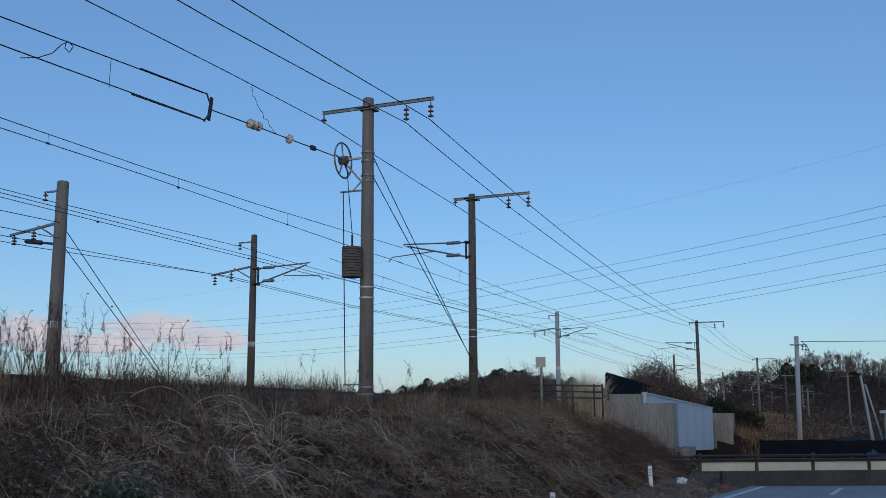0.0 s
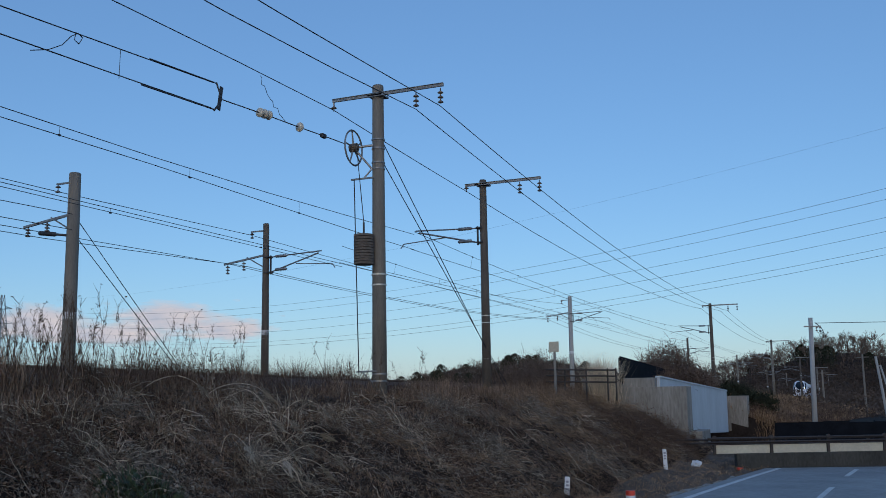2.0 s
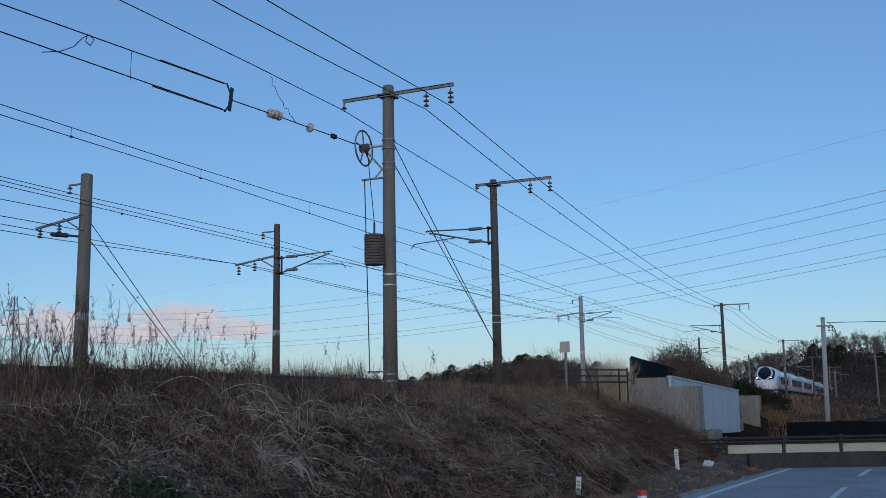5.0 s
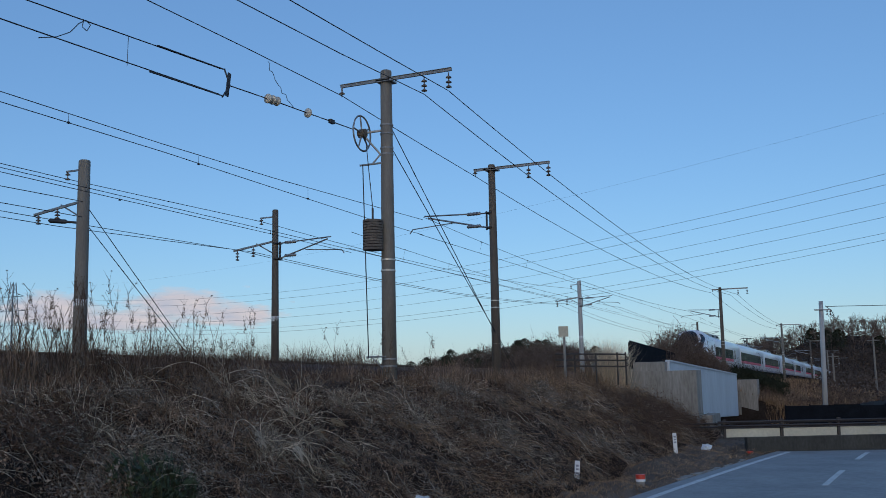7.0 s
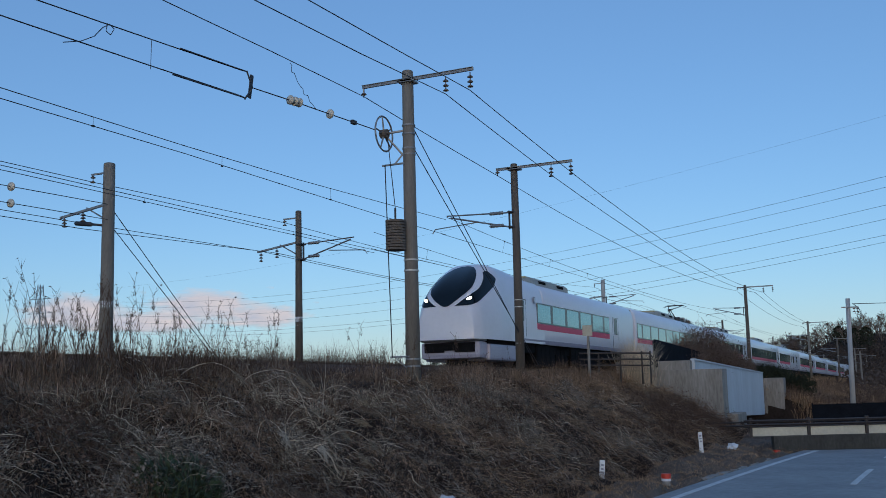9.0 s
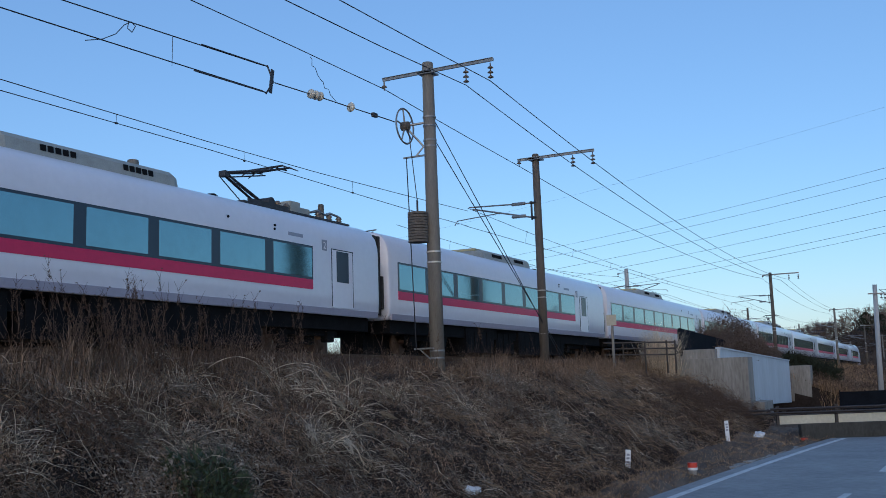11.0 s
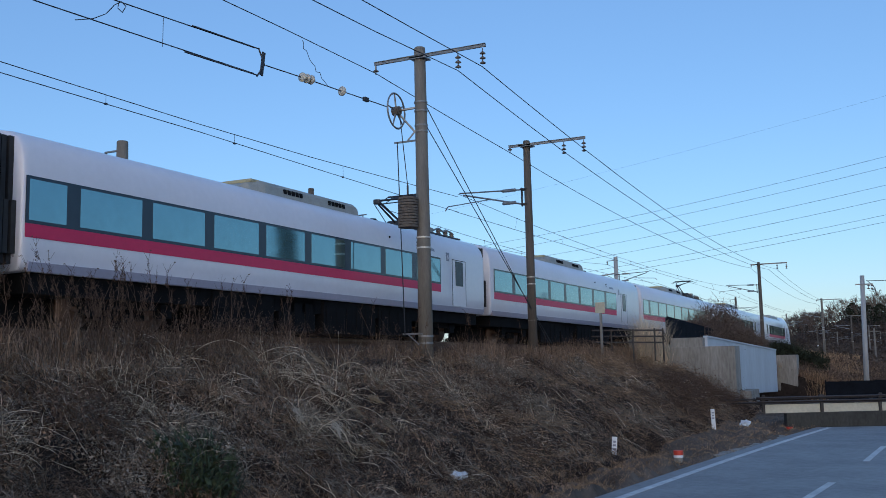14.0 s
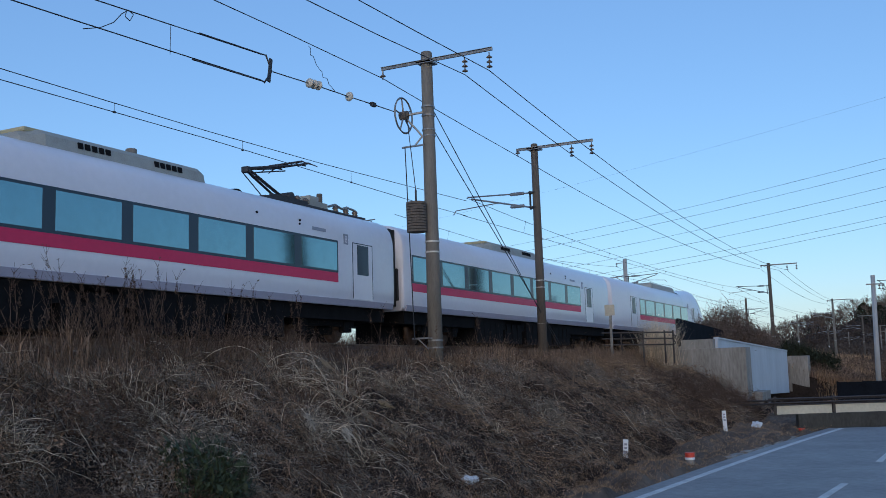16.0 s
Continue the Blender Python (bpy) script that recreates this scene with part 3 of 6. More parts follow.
def terminated_pair():
    """The pair of wires that ends at the pulley of the tension pole."""
    wire("anchored_messenger_wire", [(-15.2, -12.0, 7.9), (-14.55, 19.3, 9.33)], 0.014, "dark wire anchored to the balance pulley", sag=0.15)
    wire("anchored_contact_wire", [(-15.0, -12.0, 7.72), (-14.40, 19.05, 8.60)], 0.014, "dark wire anchored to the balance pulley", sag=0.15)
    b = tagged(empty("yoke", pose(0, 0, 0)), "steel yoke joining two wires to one", "yoke")
    bm = bmesh.new()
    path_rod(bm, [(-14.55, 17.0, 9.21), (-14.53, 19.45, 9.34)], 0.019)
    path_rod(bm, [(-14.42, 16.6, 8.47), (-14.38, 19.15, 8.58)], 0.019)
    part("turnbuckle", bm, M["dark_steel"], b)
    bm = bmesh.new()
    for p, q in (((-14.53, 19.42, 9.36), (-14.45, 19.55, 8.95)), ((-14.45, 19.55, 8.95), (-14.38, 19.15, 8.55))):
        rod(bm, p, q, 0.022, 0.022)
    box(bm, (-14.44, 19.46, 8.95), (0.03, 0.11, 0.62), rx=-10)
    part("yoke_plate", bm, M["dark_steel"], b)
    link = [(-14.45, 19.6, 8.95), (-14.2, 21.2, 8.93), (-14.02, 22.4, 8.90), (-13.85, 23.5, 8.88), (-13.68, 24.35, 8.84)]
    bm = bmesh.new()
    path_rod(bm, link, 0.016)
    box(bm, (-13.86, 23.45, 8.88), (0.10, 0.22, 0.12), bevel=0.02)
    part("link_rod", bm, M["dark_steel"], b)
    d = (Vector(link[2]) - Vector(link[0])).to_track_quat("Z", "Y").to_matrix().to_4x4()
    for c, n, r in (((-14.2, 21.05, 8.935), 3, 0.125), ((-14.0, 22.45, 8.90), 1, 0.13)):
        for i in range(n):
            bm = bmesh.new()
            lathe(bm, [(0.03, -0.05), (r, -0.035), (r * 1.02, 0.0), (r * 0.7, 0.05), (0.05, 0.09)], Matrix.Translation(Vector(c) + Vector((0.03, 0.16, 0)) * (i - (n - 1) / 2)) @ d, 14)
            part("disc_insulator", bm, M["insulator_white"], b, "cream porcelain disc insulator", True)
    # jumper loops
    wire("jumper_wire", [(-14.65, 13.7, 8.36), (-14.65, 14.15, 8.52), (-14.65, 14.5, 8.73), (-14.65, 14.73, 8.99), (-14.65, 14.92, 9.12), (-14.65, 15.05, 9.06), (-14.65, 14.95, 8.90), (-14.65, 14.82, 8.95), (-14.65, 14.86, 9.12)], 0.010, "looped jumper wire between two wires", n=4)
    pts = []
    for i in range(13):
        t = i / 12
        pts.append((-14.05 + 0.03 * math.sin(i * 2.2), 20.6 + 1.15 * t ** 1.3, 9.85 - 0.93 * t ** 0.85 + (0.03 if i % 2 else -0.03)))
    wire("jumper_wire", pts, 0.008, "kinked jumper wire hanging from the feeder", n=2)
    bm = bmesh.new()
    rod(bm, (-14.65, 16.17, 9.16), (-14.65, 16.15, 8.50), 0.007, 0.007, 5)
    tagged(part("dropper_wire", bm, M["wire"]), "short dropper between two anchored wires", "wire", "overhead wires")


terminated_pair()


def guys():
    for z0, y1, z1 in ((9.08, 35.2, 1.8), (8.47, 35.4, 1.9)):
        wire("guy_wire", [(-12.9, 25.1, z0), (-12.9 + 0.02, y1, z1)], 0.014, "taut steel guy wire of the tension pole", n=2)
    for z0, y1 in ((7.33, 30.2), (6.76, 30.1)):
        wire("guy_wire", [(-23.3, 24.1, z0), (-23.3, y1, 2.0)], 0.014, "taut steel guy wire of the far pole", n=2)


guys()


def far_feeders():
    for dx, z0, z1, z2, z3 in ((-0.70, 8.75, 8.35, 8.47, 8.97), (-1.92, 7.25, 7.20, 7.34, 7.73), (-1.1, 6.75, 6.84, 7.20, 7.73)):
        pts = [(-23.3 + dx, -25, z0), (-23.3 + dx, 23.85, z1), (-23.3 + dx, 34.75, z2)]
        wire("feeder_wire", pts, 0.012, "dark feeder wire on the poles beyond the tracks", sag=0.1)
        pts = [pts[-1], (-23.0 + dx, 78.4, z3)] + [(-23.0 + dx, y, rail_z(y) + z3 - 1.85) for y in (132, 180, 228, 276)]
        wire("feeder_wire", pts, 0.012, "dark feeder wire on the poles beyond the tracks", sag=0.6)
    for z, zz in ((6.45, 7.52), (6.1, 7.02)):
        a, b = Vector((-20.6, -5.0, z)), Vector((-23.2, 23.8, zz))
        wire("anchored_wire", [a, b], 0.012, "dark wire anchored to the far pole")
        bm = bmesh.new()
        lathe(bm, [(0.03, -0.05), (0.125, -0.035), (0.13, 0.0), (0.09, 0.05), (0.05, 0.09)], Matrix.Translation(a.lerp(b, 0.855)) @ (b - a).to_track_quat("Z", "Y").to_matrix().to_4x4(), 14)
        tagged(part("disc_insulator", bm, M["insulator_white"], smooth=True), "cream disc insulator on an anchored wire", "insulator")


far_feeders()


def transmission():
    """High power lines that come down from a far pylon."""
    for z0, z1, x1 in ((40.0, 20.0, -300), (37.8, 18.5, -300), (34.2, 16.0, -300), (31.4, 14.2, -300), (28.2, 12.0, -300), (26.8, 11.2, -300)):
        a, b = Vector((45, 200, z0 + 6.5)), Vector((-330, 330, z0 * 1.0 + 1.0))
        wire("transmission_line", [a, b], 0.035, "thin high-voltage line crossing the sky", sag=0.18, n=24, group="transmission lines")
    wire("transmission_line", [(45, 200, 58), (-330, 330, 46)], 0.014, "thin high-voltage line crossing the sky", sag=0.12, n=24, group="transmission lines")
    p = tagged(empty("pylon", pose(-331, 301, 0)), "distant grey lattice power pylon", "pylon")
    bm = bmesh.new()
    h = 46
    for sx in (-1, 1):
        for sy in (-1, 1):
            rod(bm, (sx * 4, sy * 4, 0), (sx * 0.7, sy * 0.7, h), 0.22, 0.15, 4)
    for i in range(9):
        z0, z1 = h * i / 9, h * (i + 1) / 9
        w0, w1 = 4 - 3.3 * i / 9, 4 - 3.3 * (i + 1) / 9
        for s in (-1, 1):
            rod(bm, (-w0, s * w0, z0), (w1, s * w1, z1), 0.1, 0.1, 4)
            rod(bm, (w0, s * w0, z0), (-w1, s * w1, z1), 0.1, 0.1, 4)
            rod(bm, (s * w0, -w0, z0), (s * w1, w1, z1), 0.1, 0.1, 4)
    part("lattice", bm, M["steel"], p)
    for z, w in ((40, 6), (34, 7), (28, 8)):
        bm = bmesh.new()
        rod(bm, (-w, 0, z), (w, 0, z), 0.15, 0.15, 4)
        rod(bm, (-w, 0, z), (0, 0, z + 2), 0.1, 0.1, 4)
        rod(bm, (w, 0, z), (0, 0, z + 2), 0.1, 0.1, 4)
        part("pylon_arm", bm, M["steel"], p)


transmission()
# ---- the express train ----
CAR, LEAD = 20.5, 21.0
HALF, BOT, SILL, ROOF = 1.46, 0.98, 1.13, 3.66
GEAR = 0.17  # how far the roof gear stands above its drawing height
PROFILE = [(-1.36, BOT), (-1.44, SILL), (-HALF, 1.5), (-HALF, 2.74), (-1.445, 2.98), (-1.375, 3.23), (-1.23, 3.42), (-0.98, 3.545), (-0.55, 3.63), (-0.25, 3.655), (0, ROOF)]
PROFILE = PROFILE + [(-x, z) for x, z in PROFILE[-2::-1]]
MESH = {}


def shared(key, build, material, smooth=False):
    if key not in MESH:
        MESH[key] = to_mesh(key, build(bmesh.new()), M[material], smooth)
    return MESH[key]


def shell(bm, y0, y1):
    rows = []
    stations = [(y0, 0.972), (y0 + 0.05, 0.990), (y0 + 0.14, 1.0), (y1 - 0.14, 1.0), (y1 - 0.05, 0.990), (y1, 0.972)]
    for y, s in stations:
        rows.append([bm.verts.new((x * s, y, 2.2 + (z - 2.2) * s if z > 2.2 else z)) for x, z in PROFILE])
    for p, q in zip(rows, rows[1:]):
        for i in range(len(PROFILE)):
            j = (i + 1) % len(PROFILE)
            bm.faces.new((p[i], p[j], q[j], q[i]))
    bm.faces.new(rows[0]), bm.faces.new(rows[-1][::-1])
    return bm


def slab(y0, y1, z0, z1, x, t=0.012, bevel=0.0):
    def build(bm):
        return box(bm, (x, (y0 + y1) / 2, (z0 + z1) / 2), (t, y1 - y0, z1 - z0), bevel=bevel)
    return build


def bogie(bm):
    for s in (-1, 1):
        box(bm, (s * 0.95, 0, 0.55), (0.16, 2.9, 0.22), bevel=0.03)
        for y in (-1.05, 1.05):
            box(bm, (s * 0.98, y, 0.45), (0.22, 0.36, 0.34), bevel=0.04)
        rod(bm, (s * 0.95, 0, 0.6), (s * 0.95, 0, 0.98), 0.26, 0.26, 12)
    box(bm, (0, 0, 0.6), (1.9, 0.5, 0.25), bevel=0.03)
    for y in (-0.45, 0.45):
        box(bm, (0, y, 0.48), (1.5, 0.7, 0.5), bevel=0.05)
    return bm


def wheelset(bm):
    for s in (-0.56, 0.56):
        rod(bm, (s - 0.06, 0, 0.43), (s + 0.06, 0, 0.43), 0.43, 0.43, 20)
    rod(bm, (-0.95, 0, 0.43), (0.95, 0, 0.43), 0.08, 0.08, 8)
    return bm


def under_box(w, h, d):
    def build(bm):
        box(bm, (0, 0, 0.95 - h / 2), (d, w, h), bevel=0.03)
        for i in range(int(w / 0.5)):
            box(bm, (d / 2, -w / 2 + 0.3 + 0.5 * i, 0.95 - h / 2), (0.03, 0.34, h * 0.7))
        return bm
    return build


def roof_unit(bm, length=5.2):
    ring = [(-0.95, 3.38), (-0.90, 3.62), (-0.78, 3.72), (0.78, 3.72), (0.90, 3.62), (0.95, 3.38)]
    rows = []
    for y, s, dz in ((0, 0.6, -0.25), (0.25, 0.85, -0.1), (0.7, 1, 0), (length - 0.12, 1, 0), (length, 0.97, -0.04)):
        rows.append([bm.verts.new((x * s, y, z + (dz if z > 3.4 else 0))) for x, z in ring])
    for p, q in zip(rows, rows[1:]):
        for i in range(5):
            bm.faces.new((p[i], p[i + 1], q[i + 1], q[i]))
    bm.faces.new(rows[0]), bm.faces.new(rows[-1][::-1])
    return bm


def grille(bm):
    for i in range(5):
        box(bm, (0.925, -0.36 + 0.18 * i, 3.55), (0.03, 0.12, 0.12), ry=-8)
    return bm


def panto_frame(bm):
    # folded-elbow collector: lower arm back, upper arm forward, head on top
    for s in (-0.10, 0.10):
        rod(bm, (s, 0.55, 3.78), (s * 0.6, -0.75, 4.28), 0.035, 0.03)
        rod(bm, (s * 2.5, 0.25, 3.72), (s, -0.80, 4.2), 0.014, 0.014)
    return bm


def panto_arm(bm):
    for s in (-1, 1):
        rod(bm, (s * 0.08, -0.78, 4.30), (s * 0.45, 1.05, 4.66), 0.035, 0.026)
    rod(bm, (0, -0.7, 4.20), (0, 0.9, 4.52), 0.018, 0.018)
    box(bm, (0, -0.78, 4.27), (0.22, 0.16, 0.16), bevel=0.03)
    return bm


def panto_head(bm):
    for y in (0.92, 1.22):
        rod(bm, (-0.55, y, 4.72), (0.55, y, 4.72), 0.03, 0.03)
        for s in (-1, 1):
            rod(bm, (s * 0.55, y, 4.72), (s * 0.82, y + 0.02, 4.60), 0.02, 0.012)
    for s in (-0.4, 0.4):
        rod(bm, (s, 0.85, 4.66), (s, 1.3, 4.68), 0.022, 0.022)
    return bm


def panto_base(bm):
    for s in (-0.55, 0.55):
        box(bm, (s, 0.3, 3.60), (0.08, 1.6, 0.08))
    box(bm, (0, 0.55, 3.66), (1.0, 0.35, 0.16), bevel=0.03)
    rod(bm, (0.4, 0.65, 3.72), (-0.4, 0.65, 3.72), 0.14, 0.14, 10)
    box(bm, (0, 1.5, 3.50), (1.4, 4.8, 0.05))
    return bm


def panto_gear(bm):
    box(bm, (0.15, 1.55, 3.70), (0.7, 0.45, 0.34), bevel=0.04)
    box(bm, (0.15, 2.05, 3.64), (0.6, 0.5, 0.24), bevel=0.04)
    box(bm, (0.2, 1.05, 3.60), (0.5, 0.3, 0.2), bevel=0.04)
    return bm


def panto_insulator(bm):
    z = 3.52
    lathe(bm, [(0.05, z), (0.10, z + 0.03), (0.06, z + 0.07), (0.10, z + 0.1), (0.06, z + 0.14), (0.10, z + 0.17), (0.05, z + 0.24)], None, 8)
    return bm


def panto_busbar(bm):
    path_rod(bm, [(0.4, 2.4, 3.70), (0.4, 2.75, 3.80), (0.4, 3.1, 3.72), (0.4, 3.35, 3.80), (0.4, 3.8, 3.76)], 0.035)
    return bm


def bellows(bm):
    for i in range(4):
        box(bm, (0, -0.21 + 0.14 * i, 2.25), (2.3 + 0.06 * (i % 2), 0.10, 2.3))
        box(bm, (0, -0.21 + 0.14 * i, 1.75), (2.5 + 0.06 * (i % 2), 0.10, 0.95))
    return bm


def window_row(body, side, start, widths):
    """Windows along one side: (offset, width) from the car's front end."""
    first, last = start + widths[0][0], start + widths[-1][0] + widths[-1][1]
    x = side * (HALF + 0.004)
    part("window_band", shared(f"band{first:.2f}{last:.2f}{side}", slab(first - 0.06, last + 0.06, 1.82, 2.68, x, 0.02), "frame"), None, body)
    for o, w in widths:
        y0 = start + o
        part("window", shared(f"pane{w:.2f}{side}", slab(0, w, 1.88, 2.62, x + side * 0.010, 0.012), "glass"), None, body, at=pose(0, y0, 0))
    part("red_stripe", shared(f"stripe{first:.2f}{last:.2f}{side}", slab(first - 0.06, last + 0.06, 1.57, 1.818, x, 0.014), "red"), None, body, "crimson painted stripe")


def door(body, side, y0, width=1.0, top=2.98):
    x = side * (HALF + 0.002)
    d = part("door", shared(f"door{side}{width}", slab(0, width, 1.16, top - 0.3, x, 0.016, 0.004), "body"), None, body, at=pose(0, y0, 0))
    part("door_gap", shared(f"doorgap{side}{width}", door_gap(side, width), "frame"), None, d)
    part("door_window", shared(f"doorwin{side}{width}", slab(0.21, width - 0.21, 1.84, 2.66, x + side * 0.008, 0.014), "frame"), None, d)


def door_gap(side, width):
    def build(bm):
        x = side * (HALF + 0.006)
        for y in (-0.012, width + 0.012):
            box(bm, (x, y, 1.95), (0.012, 0.014, 1.5))
        box(bm, (x, width / 2, 2.70), (0.012, width + 0.04, 0.022))
        return bm
    return build


DIGITS = {}


def car_number(body, side, y, text):
    """Painted car number in a small grey field."""
    part("number_field", shared(f"field{side}", slab(0, 0.22, 2.62, 2.90, side * (HALF - 0.004), 0.02), "mark"), None, body, at=pose(0, y, 0))
    if text not in DIGITS:
        c = bpy.data.curves.new("digit", "FONT")
        c.body, c.size, c.extrude, c.align_x = text, 0.26, 0.002, "CENTER"
        tmp = bpy.data.objects.new("digit", c)
        scene.collection.objects.link(tmp)
        me = bpy.data.meshes.new_from_object(tmp.evaluated_get(bpy.context.evaluated_depsgraph_get()))
        bpy.data.objects.remove(tmp)
        me.materials.clear()
        me.materials.append(M["body"])
        DIGITS[text] = me
    part("number", DIGITS[text], None, body, at=Matrix.Translation((side * (HALF + 0.009), y + 0.11, 2.67)) @ Matrix.Rotation(radians(90 * side), 4, "Z") @ Matrix.Rotation(radians(90), 4, "X"))


FULL = [(0.55, 0.85), (1.73, 1.62), (3.66, 1.62), (5.60, 1.62), (7.52, 1.62), (9.45, 1.62), (11.38, 1.62), (13.30, 1.62), (15.25, 1.60)]
EVEN = [(0.85 + 1.945 * i, 1.62) for i in range(8)]
WIDE = [(0.85 + 1.93 * i, 1.62) for i in range(9)]
SHORT = [(0.45 + 1.92 * i, 1.62) for i in range(5)]
LATE = [(0.60, 1.0), (2.03, 1.62), (3.96, 1.62), (5.90, 1.62), (7.82, 1.62), (9.75, 1.62), (11.68, 1.62), (13.60, 1.62), (15.52, 1.62)]


def running_gear(c, length, gap_y, open_bay=False, open_end=False):
    for y in (gap_y + 3.3, gap_y + length - 3.3):
        b = part("bogie", shared("bogie", bogie, "under"), None, c, at=pose(0, y, 0))
        for dy in (-1.05, 1.05):
            part("wheelset", shared("wheelset", wheelset, "rail", True), None, b, at=pose(0, dy, 0))
    y = gap_y + 5.6
    for i, (w, h, d) in enumerate(((2.3, 0.86, 2.6), (1.6, 0.84, 2.5), (2.7, 0.88, 2.65), (2.0, 0.85, 2.55))):
        if not (open_bay and y < 13.7 and y + w > 9.4):
            part("equipment_box", shared(f"under{i}", under_box(w, h, d), "under"), None, c, at=pose(0, y + w / 2, 0))
        y += w + 0.28
    part("underframe", shared(f"frame{length:.1f}", lambda bm: box(bm, (0, gap_y + length / 2, 0.80), (2.5, length - 1.2, 0.40)), "under"), None, c)
    # dark filler boxes, added to close the bright gaps under the car
    for y0, y1 in ((0.5, 9.5), (13.6, length - 0.8)) if open_bay else ((0.5, length - (1.7 if open_end else 0.5)),):
        part("pipe_tray", shared(f"floorfill{y0:.1f}{y1:.1f}", lambda bm: box(bm, (0, (y0 + y1) / 2, 0.47), (0.8, y1 - y0, 0.86), bevel=0.02), "under"), None, c)


def sill_bands(body, y0, y1):
    for s in (-1, 1):
        def build(bm, s=s):
            return box(bm, (s * 1.41, (y0 + y1) / 2, (BOT + SILL) / 2 + 0.01), (0.10, y1 - y0, SILL - BOT + 0.02), ry=s * 14)
        part("sill_band", shared(f"sill{y0:.1f}{y1:.1f}{s}", build, "sill"), None, body, "lavender-grey band along the sill")


def middle_car(number, widths, door_at, panto=False, toilets=False, open_bay=False):
    c = tagged(empty("train_car"), f"white express train car with a crimson stripe below the windows", "train car", "cars of the express train")
    body = part("body", shared("midbody", lambda bm: shell(bm, 0.26, CAR - 0.26), "body", True), None, c)
    sill_bands(body, 0.40, CAR - 0.40)
    for s in (-1, 1):
        window_row(body, s, 0.0, widths)
        door(body, s, door_at)
        if toilets:
            part("window_frame", shared(f"toiletframe{s}", slab(-0.04, 0.99, 1.81, 2.64, s * (HALF + 0.001), 0.02), "frame"), None, body, at=pose(0, 12.85, 0))
            part("window_frame", shared(f"narrowframe{s}", slab(-0.025, 0.375, 1.87, 2.63, s * (HALF + 0.001), 0.02), "frame"), None, body, at=pose(0, 11.05, 0))
            part("lavatory_window", shared(f"toilet{s}", slab(0, 0.95, 1.85, 2.6, s * (HALF + 0.004), 0.02), "glass"), None, body, at=pose(0, 12.85, 0))
            part("narrow_window", shared(f"narrow{s}", slab(0, 0.35, 1.9, 2.6, s * (HALF + 0.004), 0.02), "glass"), None, body, at=pose(0, 11.05, 0))
        car_number(body, s, door_at - 0.45, str(11 - number))
        part("vent", shared(f"vent{s}", lambda bm, s=s: box(bm, (s * 1.435, 0, 2.92), (0.03, 0.62, 0.15), ry=-s * 9), "mark"), None, body, at=pose(0, door_at - 1.6, 0))
        for dy, dz in ((-2.45, 3.02), (-2.47, 2.93), (-4.2, 3.0)):
            part("peephole", shared(f"peep{s}", lambda bm, s=s: rod(bm, (s * 1.40, 0, 0), (s * 1.47, 0, 0), 0.03, 0.03, 8), "under"), None, body, at=pose(0, door_at + dy, dz))
    ac = part("roof_unit", shared("ac", roof_unit, "roofgear"), None, c, "grey air-conditioning casing on the roof", at=pose(0, 7.35, GEAR))
    part("cap", shared("accap", lambda bm: box(bm, (0, 0.95, 3.69), (1.5, 1.2, 0.10), bevel=0.04), "ochre"), None, ac, "yellowish cap")
    for y in (1.9, 4.0):
        part("grille", shared("grille", grille, "under"), None, ac, at=pose(0, y, 0))
    part("antenna", shared("antenna", lambda bm: lathe(bm, [(0.16, 3.42), (0.16, 3.55), (0.10, 3.60)], seg=10), "under", True), None, c, at=pose(0.3, 14.4, GEAR))
    if panto:
        p = part("pantograph", shared("pbase", panto_base, "dark_steel"), None, c, "raised black pantograph and roof gear", at=pose(0, 16.0, GEAR))
        for nm, fn, mt in (("lower_arm", panto_frame, "dark_steel"), ("upper_arm", panto_arm, "dark_steel"), ("collector_head", panto_head, "dark_steel"), ("gear_case", panto_gear, "roofgear"), ("busbar", panto_busbar, "steel")):
            part(nm, shared("p" + nm, fn, mt), None, p)
        for x, y in ((0.5, 0.75), (0.45, 1.2), (0.4, 2.75), (0.4, 3.3), (0.4, 3.8), (-0.5, 0.75)):
            part("insulator", shared("pins", panto_insulator, "insulator", True), None, p, at=pose(x, y, 0))
    running_gear(c, CAR, 0.0, open_bay, panto)
    part("gangway", shared("bellows", bellows, "rubber"), None, c, "dark ribbed gangway bellows", at=pose(0, 0.0, 0))
    return c


def nose_section(d):
    """Half width and top height of the nose d metres behind its tip."""
    top = 2.10 + (4.0 - 2.10) * (d / 2.1) ** 0.52 if d < 2.1 else 4.0 - (4.0 - ROOF) * smooth01(2.1, 6.0, d)
    half = (1.20 + (HALF - 1.20) * min(1.0, d / 1.8) ** 0.6) * (0.93 + 0.07 * min(1.0, d / 0.4))
    return half, top


def nose_powers(d):
    k = smooth01(1.6, 6.0, d)
    return 0.58 * (1 - k) + 0.38 * k, 0.62 * (1 - k) + 0.42 * k


def nose_point(d, a):
    """a from -1 (one sill) over the top (0) to 1."""
    half, top = nose_section(d)
    e, g = nose_powers(d)
    ang = abs(a) * math.pi / 2
    x = half * (math.sin(ang) ** e if ang > 0 else 0.0)
    z = BOT + (top - BOT) * max(0.0, math.cos(ang)) ** g
    return Vector((math.copysign(x, a) if a else 0.0, d, z))


def nose_inside(x, d, z):
    half, top = nose_section(d)
    e, g = nose_powers(d)
    return z < top and abs(x) < half and (abs(x) / half) ** (2 / e) + ((z - BOT) / (top - BOT)) ** (2 / g) <= 1


